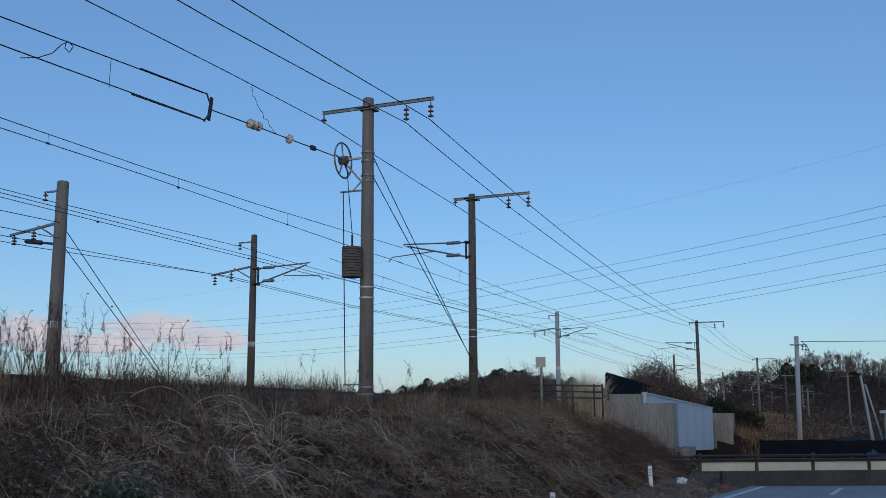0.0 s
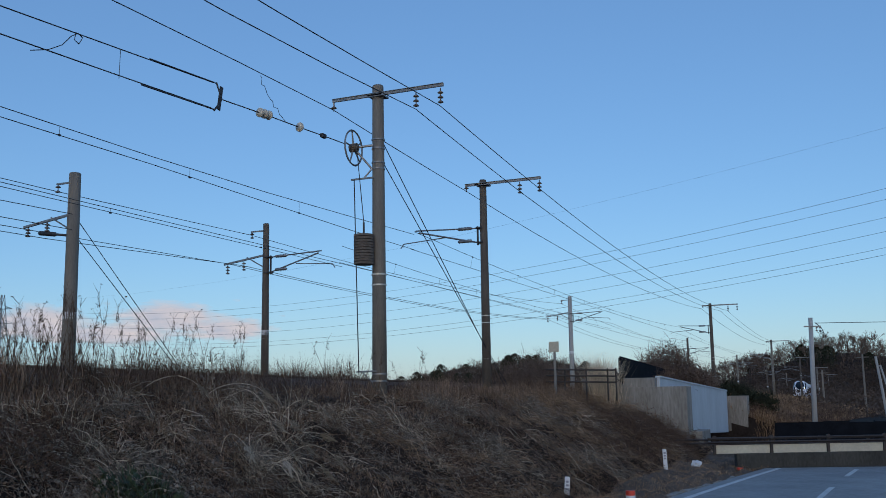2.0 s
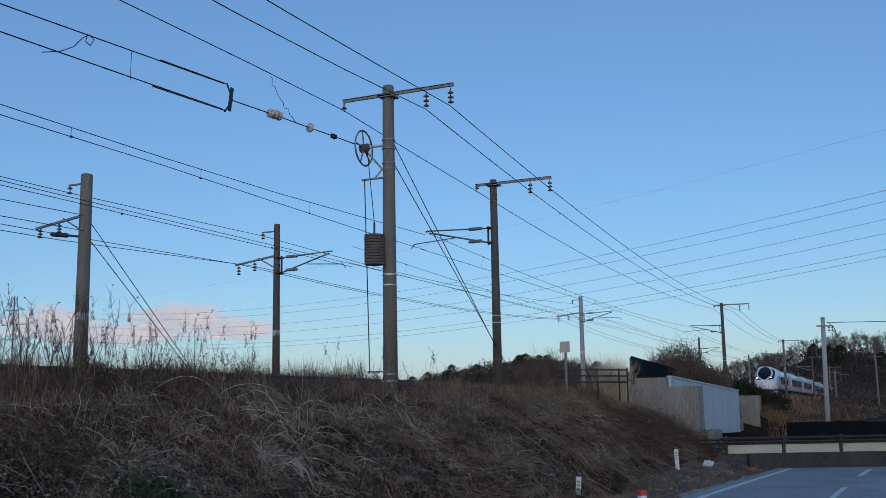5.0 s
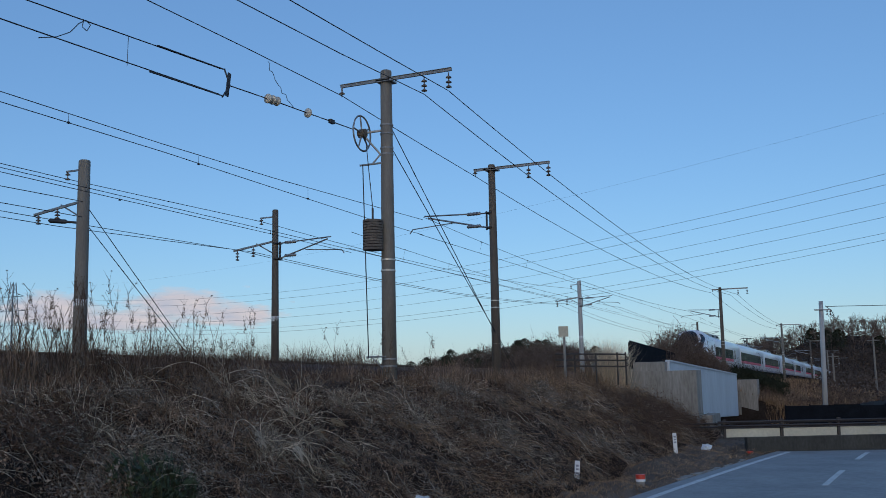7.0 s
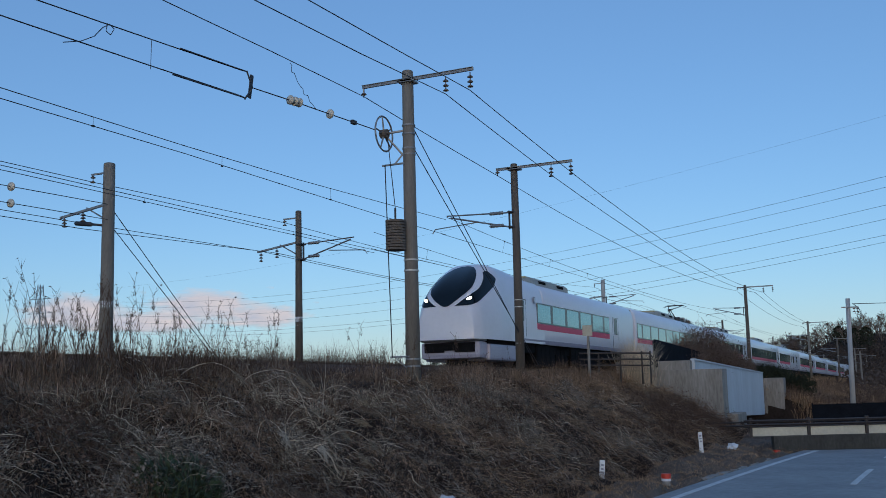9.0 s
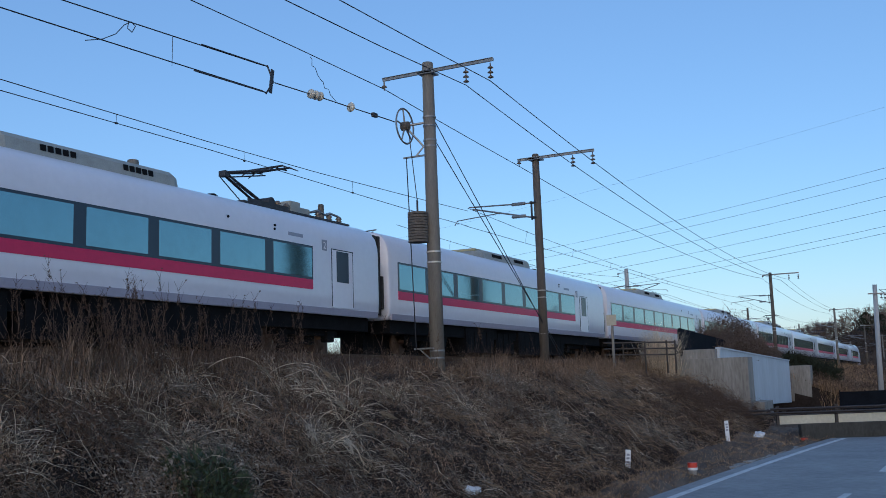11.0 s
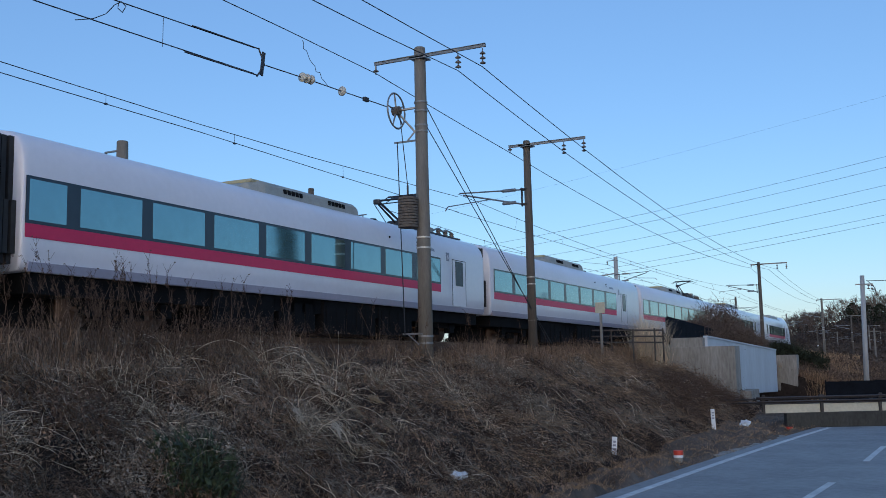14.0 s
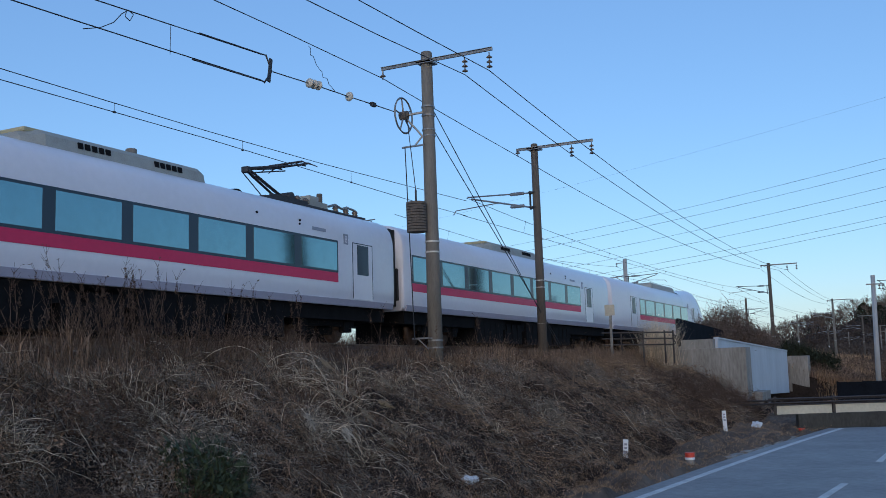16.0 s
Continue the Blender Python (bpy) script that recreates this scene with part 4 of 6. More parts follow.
def nose_depth(x, z):
    """How far behind the tip the skin lies at x, z."""
    lo, hi = 0.0, 6.0
    for _ in range(26):
        mid = (lo + hi) / 2
        if nose_inside(x, mid, z):
            hi = mid
        else:
            lo = mid
    return hi


def nose_reach(d, z):
    """Half width of the skin at d, z."""
    half, top = nose_section(d)
    e, g = nose_powers(d)
    return half * max(0.0, 1 - min(1.0, (z - BOT) / (top - BOT)) ** (2 / g)) ** (e / 2)


def nose_skin(bm):
    nd, na = 48, 64
    ds = [6.3 * (i / nd) ** 1.7 for i in range(nd + 1)]
    grid = [[bm.verts.new(nose_point(d, -1 + 2 * j / na)) for j in range(na + 1)] for d in ds]
    for p, q in zip(grid, grid[1:]):
        for j in range(na):
            bm.faces.new((p[j], q[j], q[j + 1], p[j + 1]))
    bm.faces.new(grid[0])
    return bm


def screen_outline(c, t):
    """Egg-shaped edge of the windscreen, broad above and narrow at the foot: cosine and sine of the angle."""
    x = 0.84 * math.copysign(abs(c) ** (0.9 if t > 0 else 0.8), c) * (1 - 0.62 * max(0.0, -t) ** 1.1)
    return x, 2.92 + (0.98 * t if t > 0 else -0.74 * (-t) ** 0.8)


def screen_skin(bm):
    """The windscreen: a rounded outline laid on the nose, a finger proud of it."""
    n, rings = 56, 14
    centre = bm.verts.new((0, nose_depth(0, 2.92) - 0.02, 2.92))
    last = None
    for k in range(1, rings + 1):
        ring = []
        for i in range(n):
            a = 2 * math.pi * i / n
            c, t = math.cos(a), math.sin(a)
            x, z = screen_outline(c, t)
            x, z = x * k / rings, 2.92 + (z - 2.92) * k / rings
            ring.append(bm.verts.new((x * 1.006, nose_depth(x, z) - 0.02, z + 0.012)))
        for i in range(n):
            j = (i + 1) % n
            if last:
                bm.faces.new((last[i], last[j], ring[j], ring[i]))
            else:
                bm.faces.new((centre, ring[j], ring[i]))
        last = ring
    return bm


def wedge_skin(side):
    """The dark wedge beside the windscreen: a white band parts the two; it widens from the headlamp up to the roof."""
    def build(bm):
        rows = []
        n = 26
        for i in range(n + 1):
            s = i / n
            ang = -1.12 + 1.86 * s
            xi, z = screen_outline(math.cos(ang), math.sin(ang))
            xi, z = xi + 0.16 + 0.05 * s, z - 0.03
            d0 = nose_depth(xi, z)
            wide = (0.06 + 0.66 * math.sin(min(1.0, s * 1.5) * math.pi / 2)) * (1 if s < 0.8 else 1 - 0.7 * (s - 0.8) / 0.2)
            row = []
            for k in range(10):
                d = d0 + wide * (k / 9) ** 1.6
                zz = z + 0.10 * s * k / 9
                row.append(bm.verts.new((side * (nose_reach(d, zz) + 0.016), d - 0.014, zz)))
            rows.append(row)
        for p, q in zip(rows, rows[1:]):
            for k in range(9):
                bm.faces.new((p[k], p[k + 1], q[k + 1], q[k]))
        return bm
    return build


def nose_front(bm):
    """Blunt face under the windscreen down to the skirt."""
    box(bm, (0, 1.15, 0.60), (2.45, 1.7, 0.66), bevel=0.16)
    box(bm, (0, 2.2, 0.52), (2.7, 2.6, 0.62), bevel=0.10)
    return bm


# the nose is drawn 6.25 m long and runs 6.65 m out from the straight side
NOSE = Matrix.Translation((0, 6.25, 0)) @ Matrix.Diagonal((1, 1.064, 1, 1)) @ Matrix.Translation((0, -6.25, 0))


def lead_car(number):
    c = tagged(empty("train_car"), "white streamlined leading train car with black windscreen and lit headlamps", "train car", "cars of the express train")
    body = part("body", shared("leadbody", lambda bm: shell(bm, 6.2, LEAD - 0.26), "body", True), None, c)
    part("nose", shared("nose", nose_skin, "body", True), None, c, "rounded white nose", at=NOSE)
    part("windscreen", shared("windscreen", screen_skin, "glass_black", True), None, c, "domed black windscreen", at=NOSE)
    for s in (-1, 1):
        part("side_glass", shared(f"sideglass{s}", wedge_skin(s), "glass_black", True), None, c, "black wedge round the headlamp", at=NOSE)
        z = 2.46
        d = nose_depth(0.76, z) + 0.05
        x = nose_reach(d, z)
        m = Matrix.Translation((s * (x + 0.0), d, z)) @ Matrix.Rotation(s * radians(-52), 4, "Z") @ Matrix.Rotation(radians(28), 4, "X")
        bm = bmesh.new()
        bmesh.ops.create_uvsphere(bm, u_segments=14, v_segments=8, radius=1.0, matrix=m @ Matrix.Diagonal((0.045, 0.12, 0.065, 1)))
        part("headlamp", bm, M["lamp"], c, "lit warm headlamp", True, NOSE)
    part("skirt", shared("skirt", nose_front, "sill"), None, c, "lavender-grey skirt under the nose", at=NOSE)
    part("bumper_line", shared("bumper", lambda bm: box(bm, (0, 1.45, 0.965), (2.42, 2.35, 0.07), bevel=0.03), "mark"), None, c, at=NOSE)
    bm = bmesh.new()
    for s in (-0.62, 0.62):
        box(bm, (s, 0.29, 0.70), (0.80, 0.12, 0.36), bevel=0.02)
    box(bm, (0, 0.30, 0.74), (0.5, 0.2, 0.30), bevel=0.04)
    part("coupler_cover", bm, M["under"], c, "black coupler opening", at=NOSE)
    sill_bands(body, 3.2, LEAD - 0.40)
    for s in (-1, 1):
        window_row(body, s, 5.45, [(0.0, 1.55), (1.87, 1.62), (3.81, 1.62), (5.75, 1.62), (7.69, 1.62), (9.63, 0.8)])
        door(body, s, 3.4, 0.66)
        door(body, s, 16.6)
        car_number(body, s, 5.0, str(11 - number))
    ac = part("roof_unit", shared("ac2", lambda bm: roof_unit(bm, 5.6), "roofgear"), None, c, "grey air-conditioning casing on the roof", at=pose(0, 5.6, GEAR))
    part("cap", shared("accap", lambda bm: box(bm, (0, 0.95, 3.69), (1.5, 1.2, 0.10), bevel=0.04), "ochre"), None, ac, "yellowish cap")
    for y in (2.0, 4.4):
        part("grille", shared("grille", grille, "under"), None, ac, at=pose(0, y, 0))
    running_gear(c, LEAD, 0.0)
    return c


def build_train():
    cars = [(lead_car(10), 0.0, LEAD, 0)]
    for i, n in enumerate(range(9, 1, -1)):
        widths, door_at = {7: (WIDE, 19.0), 6: (SHORT, 16.05), 5: ([(o - 0.18, w) for o, w in FULL], 17.62), 4: ([(o - 0.22, w) for o, w in EVEN], 16.8), 3: (LATE, 17.95)}.get(n, (FULL, 17.8) if n in (9, 5, 3) else (EVEN, 16.8))
        cars.append((middle_car(n, widths, door_at, panto=n in (9, 5, 3), toilets=n == 6, open_bay=n in (6, 7)), LEAD + CAR * i, CAR, 0))
    tail = lead_car(1)
    for o in (tail, *tail.children_recursive):
        if o.name.startswith("headlamp"):
            o.data = o.data.copy()
            o.data.materials.clear()
            o.data.materials.append(M["glass_black"])
            o["label"] = "unlit headlamp"
    tail["label"] = "white streamlined rear train car with black windscreen"
    cars.append((tail, LEAD + CAR * 8, LEAD, 1))
    return cars


TRAIN = build_train()


def nose_y(t):
    u = t - 9.0
    return 33.45 - 25.506 * u + 0.1219 * u * u


def motions():
    """Each car runs along the near track; its floor follows the falling grade."""
    for c, behind, length, turned in TRAIN:
        rows = []
        for i in range(33):
            t = i * 0.5
            y0 = nose_y(t) + behind
            y1 = y0 + length
            slope = math.atan2(rail_z(y1) - rail_z(y0), y1 - y0)
            m = Matrix.Translation((TRACK_NEAR, y0, rail_z(y0))) @ Matrix.Rotation(slope, 4, "X")
            if turned:
                m = m @ Matrix.Translation((0, length, 0)) @ Matrix.Rotation(math.pi, 4, "Z")
            rows.append((t, m))
        walk(c, rows)
# ---- dry plants on the bank ----
rng = np.random.default_rng(7)


def tri_mesh(name, verts, tris, material, label, category, kind="stuff", parent=None):
    me = bpy.data.meshes.new(name)
    n = len(tris)
    me.vertices.add(len(verts))
    me.vertices.foreach_set("co", np.asarray(verts, dtype=np.float32).ravel())
    me.loops.add(3 * n)
    me.polygons.add(n)
    me.loops.foreach_set("vertex_index", np.asarray(tris, dtype=np.int32).ravel())
    me.polygons.foreach_set("loop_start", np.arange(0, 3 * n, 3, dtype=np.int32))
    me.update(calc_edges=True)
    me.materials.append(M[material])
    ob = new(name, me)
    if parent is not None:
        ob.parent = parent
    return tagged(ob, label, category, kind=kind) if category else ob


def blades(base, height, width, lean, turn, droop):
    """Grass blades: base points, and for each its height, width, lean, direction of the lean, and droop of the tip."""
    n = len(base)
    d = np.stack([np.cos(turn), np.sin(turn), np.zeros(n)], 1)
    facing = turn + rng.uniform(0.6, 2.5, n)
    s = np.stack([np.cos(facing), np.sin(facing), np.zeros(n)], 1) * (width / 2)[:, None]
    up = np.array([0, 0, 1.0])
    mid = base + up * (height * 0.58 * np.cos(lean))[:, None] + d * (height * 0.58 * np.sin(lean))[:, None]
    l2 = np.minimum(lean + droop, 2.6)
    tip = mid + up * (height * 0.42 * np.cos(l2))[:, None] + d * (height * 0.42 * np.sin(l2))[:, None]
    v = np.stack([base - s, base + s, mid - s * 0.8, mid + s * 0.8, tip], 1).reshape(-1, 3)
    o = np.arange(n)[:, None] * 5
    t = np.concatenate([o + [0, 1, 3], o + [0, 3, 2], o + [2, 3, 4]], 1).reshape(-1, 3)
    return v, t


def flakes(centre, size):
    """Dead leaves and scraps: small bent triangles in all directions."""
    n = len(centre)
    a = rng.normal(size=(n, 3))
    a /= np.linalg.norm(a, axis=1)[:, None]
    b = np.cross(a, rng.normal(size=(n, 3)))
    b /= np.linalg.norm(b, axis=1)[:, None] + 1e-9
    v = np.stack([centre - a * size[:, None], centre + b * size[:, None] * 0.6, centre + a * size[:, None], centre - b * size[:, None] * 0.5], 1).reshape(-1, 3)
    o = np.arange(n)[:, None] * 4
    return v, np.concatenate([o + [0, 1, 2], o + [0, 2, 3]], 1).reshape(-1, 3)


def stems(base, heading, length, rise, radius, segs=6, wander=0.5):
    """Thin curved stems as three-sided tubes: they rise and then arch over."""
    n = len(base)
    pts = [base]
    turn, pitch = heading.copy(), rise.copy()
    for k in range(segs):
        step = (length / segs)[:, None]
        d = np.stack([np.cos(turn) * np.cos(pitch), np.sin(turn) * np.cos(pitch), np.sin(pitch)], 1)
        pts.append(pts[-1] + d * step)
        turn = turn + rng.normal(0, wander, n)
        pitch = pitch - rng.normal(0.16, 0.22, n)
    verts = []
    for k, p in enumerate(pts):
        r = (radius * (1 - 0.8 * k / segs))[:, None]
        for a in (0.3, 2.4, 4.5):
            verts.append(p + r * np.array([math.cos(a), math.sin(a), 0.25 * math.sin(a + 1)]) + r * np.array([0, 0, 0.8 * math.cos(a)]))
    v = np.stack(verts, 1)
    m = v.shape[1]
    tris = []
    for k in range(segs):
        for j in range(3):
            a, b, c, d = 3 * k + j, 3 * k + (j + 1) % 3, 3 * k + 3 + j, 3 * k + 3 + (j + 1) % 3
            tris += [[a, b, d], [a, d, c]]
    o = np.arange(n)[:, None, None] * m
    return v.reshape(-1, 3), (o + np.array(tris)[None]).reshape(-1, 3)


def join(chunks):
    vs, ts, off = [], [], 0
    for v, t in chunks:
        vs.append(v)
        ts.append(t + off)
        off += len(v)
    return np.concatenate(vs), np.concatenate(ts)


def on_ground(x, y, lift=0.0):
    return np.array([(a, b, ground_z(a, b) + lift) for a, b in zip(x, y)])


def patch_value(x, y, s, seed):
    return np.array([noise.noise(Vector((a * s, b * s, seed))) for a, b in zip(x, y)])


def scatter(n, y0, y1, x0=-12.9, margin=0.0, near=1.6):
    """Points over the near slope, thicker towards the camera."""
    y = y0 + (y1 - y0) * rng.random(n) ** near
    toe = np.array([toe_x(v) for v in y]) + margin
    x = x0 + (toe - x0) * rng.random(n)
    return x, y


def trodden(x, y):
    """True off the bare gravel spill and the ring round the tension pole."""
    pole = ((x + 11.9) / 0.9) ** 2 + ((y - 23.1) / 1.5) ** 2 > 1
    return pole & ~gravel(x, y)


def gravel(x, y):
    return (((x + 12.5 + 0.25 * (y - 20.2) * 0.3) / 0.95) ** 2 + ((y - 20.0) / 1.9) ** 2) < 1 + 0.5 * np.sin(x * 5) * np.cos(y * 4)


def slope_cover():
    # short grey weeds over the lower slope
    x, y = scatter(60000, 6.5, 46)
    p = patch_value(x, y, 0.5, 1.5)
    keep = p + 0.25 * (x + 10) / 3 > -0.55
    x, y = x[keep], y[keep]
    n = len(x)
    v, t = blades(on_ground(x, y, -0.02), rng.uniform(0.08, 0.30, n), rng.uniform(0.005, 0.012, n), rng.uniform(0.5, 1.5, n), rng.uniform(0, 6.28, n), rng.uniform(0.1, 0.9, n))
    tri_mesh("grey_weeds", v, t, "greygrass", "short grey-brown dead weeds covering the bank", "dry weeds")
    # brown dead grass, taller towards the crest
    x, y = scatter(52000, 6.5, 46, margin=-0.6)
    p = patch_value(x, y, 0.42, 8.1)
    keep = (p - 0.16 * (x + 10.5) > -0.15) & trodden(x, y)
    x, y = x[keep], y[keep]
    n = len(x)
    tall = np.clip((-x - 9.5) / 3.2, 0, 1)
    v, t = blades(on_ground(x, y, -0.02), rng.uniform(0.14, 0.36, n) * (1 + 0.9 * tall), rng.uniform(0.005, 0.012, n), rng.uniform(0.2, 1.35, n) * (1 - 0.5 * tall), rng.uniform(0, 6.28, n), rng.uniform(0.1, 1.0, n))
    tri_mesh("dead_grass", v, t, "deadgrass", "brown dead grass, taller along the crest of the bank", "dry grass")
    # fallen leaves and scraps
    x, y = scatter(110000, 6.5, 46, margin=0.3)
    n = len(x)
    z = on_ground(x, y)
    z[:, 2] += rng.uniform(0, 1, n) ** 2 * (0.06 + 0.30 * np.clip(patch_value(x, y, 1.4, 21.0) + 0.1, 0, 1))
    v, t = flakes(z, rng.uniform(0.010, 0.032, n))
    tri_mesh("leaf_litter", v, t, "deadgrass", "withered leaves and scraps caught in the weeds", "leaf litter")
    # tangle of thin stems
    x, y = scatter(9000, 6.5, 46, margin=-0.2)
    n = len(x)
    v, t = stems(on_ground(x, y, -0.02), rng.uniform(0, 6.28, n), rng.uniform(0.2, 0.75, n), rng.uniform(0.0, 1.1, n), rng.uniform(0.003, 0.006, n), 5, 0.7)
    tri_mesh("bramble_stems", v, t, "stem", "tangle of thin dark brambles on the bank", "brambles")
    x, y = scatter(7000, 6.5, 44, margin=-0.4)
    keep = patch_value(x, y, 0.75, 12.6) > 0.16
    x, y = x[keep], y[keep]
    n = len(x)
    v, t = stems(on_ground(x, y), rng.uniform(0, 6.28, n), rng.uniform(0.3, 1.0, n), rng.uniform(0.0, 0.9, n), rng.uniform(0.003, 0.0065, n), 6, 0.45)
    tri_mesh("pale_stalks", v, t, "straw", "bent pale dry stalks lying over the weeds", "dry stalks")
    # matted pale stalks over the farther slope
    x, y = scatter(9000, 19, 45, margin=-0.2, near=1.0)
    keep = patch_value(x, y, 0.55, 31.6) > -0.08
    x, y = x[keep], y[keep]
    n = len(x)
    v, t = stems(on_ground(x, y), rng.uniform(0, 6.28, n), rng.uniform(0.3, 0.9, n), rng.uniform(0.0, 0.8, n), rng.uniform(0.004, 0.008, n), 5, 0.5)
    tri_mesh("matted_stalks", v, t, "rust", "matted tan stalks over the bank", "dry stalks")


slope_cover()


def tangle(n, name, material, label, seed, s, cut, lo, hi, heap=0.45):
    """Matted short stems lying in all directions, heaped up where their patch is thickest."""
    x, y = scatter(n, 6.5, 46, margin=-0.1)
    p = patch_value(x, y, s, seed)
    keep = (p > cut) & trodden(x, y)
    x, y, p = x[keep], y[keep], p[keep]
    n = len(x)
    base = on_ground(x, y, -0.02)
    base[:, 2] += rng.random(n) ** 1.4 * np.clip(p - cut, 0, 0.7) * heap
    v, t = stems(base, rng.uniform(0, 6.28, n), rng.uniform(lo, hi, n), rng.uniform(-0.4, 1.0, n), rng.uniform(0.003, 0.0075, n), 3, 0.6)
    tri_mesh(name, v, t, material, label, "dry weeds")


tangle(34000, "grey_tangle", "greygrass", "matted grey-brown dead stems on the bank", 41.3, 0.9, -0.3, 0.12, 0.42)
tangle(26000, "brown_tangle", "deadgrass", "matted brown dead stems on the bank", 52.8, 0.7, 0.0, 0.14, 0.46)
tangle(15000, "russet_tangle", "rust", "matted russet stems on the bank", 63.1, 0.8, 0.10, 0.14, 0.40)
tangle(24000, "dark_tangle", "stem", "dark matted vines on the bank", 74.9, 1.1, 0.02, 0.10, 0.40, 0.7)

# ---- single tussocks of long straw grass ----
TUFTS = [(-10.7, 11.0), (-11.0, 11.5), (-11.7, 11.2), (-10.3, 11.4), (-10.9, 10.2), (-11.4, 15.8), (-11.2, 16.6), (-9.8, 14.2), (-10.0, 14.8), (-10.4, 16.3), (-9.5, 13.6), (-9.2, 14.9), (-10.1, 18.2), (-10.9, 18.7), (-11.5, 20.4), (-10.4, 21.5), (-9.6, 17.0), (-11.9, 13.2), (-9.4, 9.4), (-10.2, 8.4), (-10.4, 24.5), (-11.2, 26.2), (-8.7, 19.6), (-8.9, 23.2), (-11.8, 22.2), (-10.8, 13.2), (-10.2, 12.4), (-11.4, 17.8)]


def tussock(x, y, n, h, material, label, name, spread=0.32, toward=None):
    a = rng.uniform(0, 6.28, n)
    r = spread * np.sqrt(rng.random(n))
    base = on_ground(x + r * np.cos(a), y + r * np.sin(a), -0.02)
    turn = a + rng.normal(0, 0.6, n) if toward is None else rng.normal(toward, 0.8, n)
    v, t = stems(base, turn, rng.uniform(0.4, 1.3, n) * h, rng.uniform(0.05, 1.15, n), rng.uniform(0.003, 0.007, n), 6, 0.32)
    m = n * 2
    a = rng.uniform(0, 6.28, m)
    r = spread * 1.1 * np.sqrt(rng.random(m))
    b2 = on_ground(x + r * np.cos(a), y + r * np.sin(a), -0.02)
    v2, t2 = blades(b2, rng.uniform(0.2, 0.6, m) * h, rng.uniform(0.005, 0.010, m), rng.uniform(0.4, 1.4, m), a, rng.uniform(0.3, 1.2, m))
    tagged(tri_mesh(name, *join([(v, t), (v2, t2)]), material, label, "grass tussock", kind=""), group="tussocks on the bank")


for i, (x, y) in enumerate(TUFTS):
    tussock(x, y, 52 if i % 2 else 30, 0.9 if i % 2 else 0.6, "straw", "sprawling tussock of pale straw-coloured grass", "straw_tussock", toward=-0.5 if i % 3 else None)
for x, y, h in ((-11.3, 36.0, 0.9), (-11.6, 37.5, 1.0), (-10.8, 35.0, 0.8), (-11.9, 39.5, 1.0), (-10.9, 38.4, 0.9), (-11.9, 34.0, 0.9), (-11.2, 41.5, 1.1), (-11.6, 43.0, 1.3), (-12.0, 44.2, 1.4), (-10.2, 37.0, 0.8), (-12.2, 36.6, 1.0), (-11.0, 43.6, 1.1)):
    tussock(x, y, 130, h, "rust", "dense russet-brown grass tussock near the abutment", "russet_tussock", 0.65)
for x, y, h in ((-12.2, 43.4, 1.5), (-12.3, 44.4, 1.6), (-12.5, 45.4, 1.5)):
    tussock(x, y, 130, h, "rust", "tall tan grass beside the dark screen", "tan_tussock", 0.5)
for x, y in ((-8.95, 10.85), (-8.7, 10.5), (-8.85, 10.2)):
    n = 260
    a, r = rng.uniform(0, 6.28, n), 0.42 * np.sqrt(rng.random(n))
    b = on_ground(x + r * np.cos(a), y + r * np.sin(a))
    b[:, 2] += rng.uniform(0.03, 0.34, n)
    v, t = flakes(b, rng.uniform(0.03, 0.075, n))
    v2, t2 = blades(b, rng.uniform(0.12, 0.3, n), rng.uniform(0.010, 0.022, n), rng.uniform(0.2, 1.2, n), a, rng.uniform(0.2, 1.0, n))
    tagged(tri_mesh("green_weed", *join([(v, t), (v2, t2)]), "green", "low green weed among the dead grass", "weed", kind=""), group="green weeds")


def thicket(x, y, r, h, n, material, label, name="thicket"):
    """A heap of leafless vines: scraps and stems within a dome."""
    d = rng.normal(size=(n, 3))
    d /= np.linalg.norm(d, axis=1)[:, None]
    d[:, 2] = abs(d[:, 2])
    rad = rng.random(n) ** 0.35 * (1 + 0.25 * np.sin(3 * np.arctan2(d[:, 1], d[:, 0]) + x))
    c = d * rad[:, None] * np.array([r, r, h]) + np.array([x, y, 0])
    c[:, 2] += np.array([ground_z(a, b) for a, b in c[:, :2]])
    v, t = flakes(c, rng.uniform(0.012, 0.04, n) * (0.6 + 0.4 * r))
    m = n // 4
    v2, t2 = stems(c[:m], rng.uniform(0, 6.28, m), rng.uniform(0.2, 0.5, m) * (0.5 + r), rng.uniform(-0.2, 1.3, m), rng.uniform(0.002, 0.004, m) * (0.7 + 0.5 * r), 4, 0.5)
    return tagged(tri_mesh(name, *join([(v, t), (v2, t2)]), material, label, "thicket", kind=""), group="thickets")


for x, y, r, h in ((-8.3, 38.6, 1.0, 0.8), (-8.0, 40.3, 1.1, 0.9), (-8.6, 42.0, 1.2, 0.9), (-8.9, 36.5, 1.0, 0.6), (-7.8, 36.4, 0.8, 0.5), (-7.9, 34.2, 0.9, 0.5), (-7.6, 41.9, 0.8, 0.8), (-9.6, 39.5, 1.1, 0.6)):
    thicket(x, y, r, h, 1800, "stem", "dark heap of leafless vines on the bank")
for i in range(34):
    x, y = scatter(1, 8, 40, margin=-0.8, near=1.2)
    thicket(float(x[0]), float(y[0]), rng.uniform(0.45, 0.9), rng.uniform(0.22, 0.45), 800, "greygrass" if i % 3 else "stem", "low heap of withered vines on the bank")

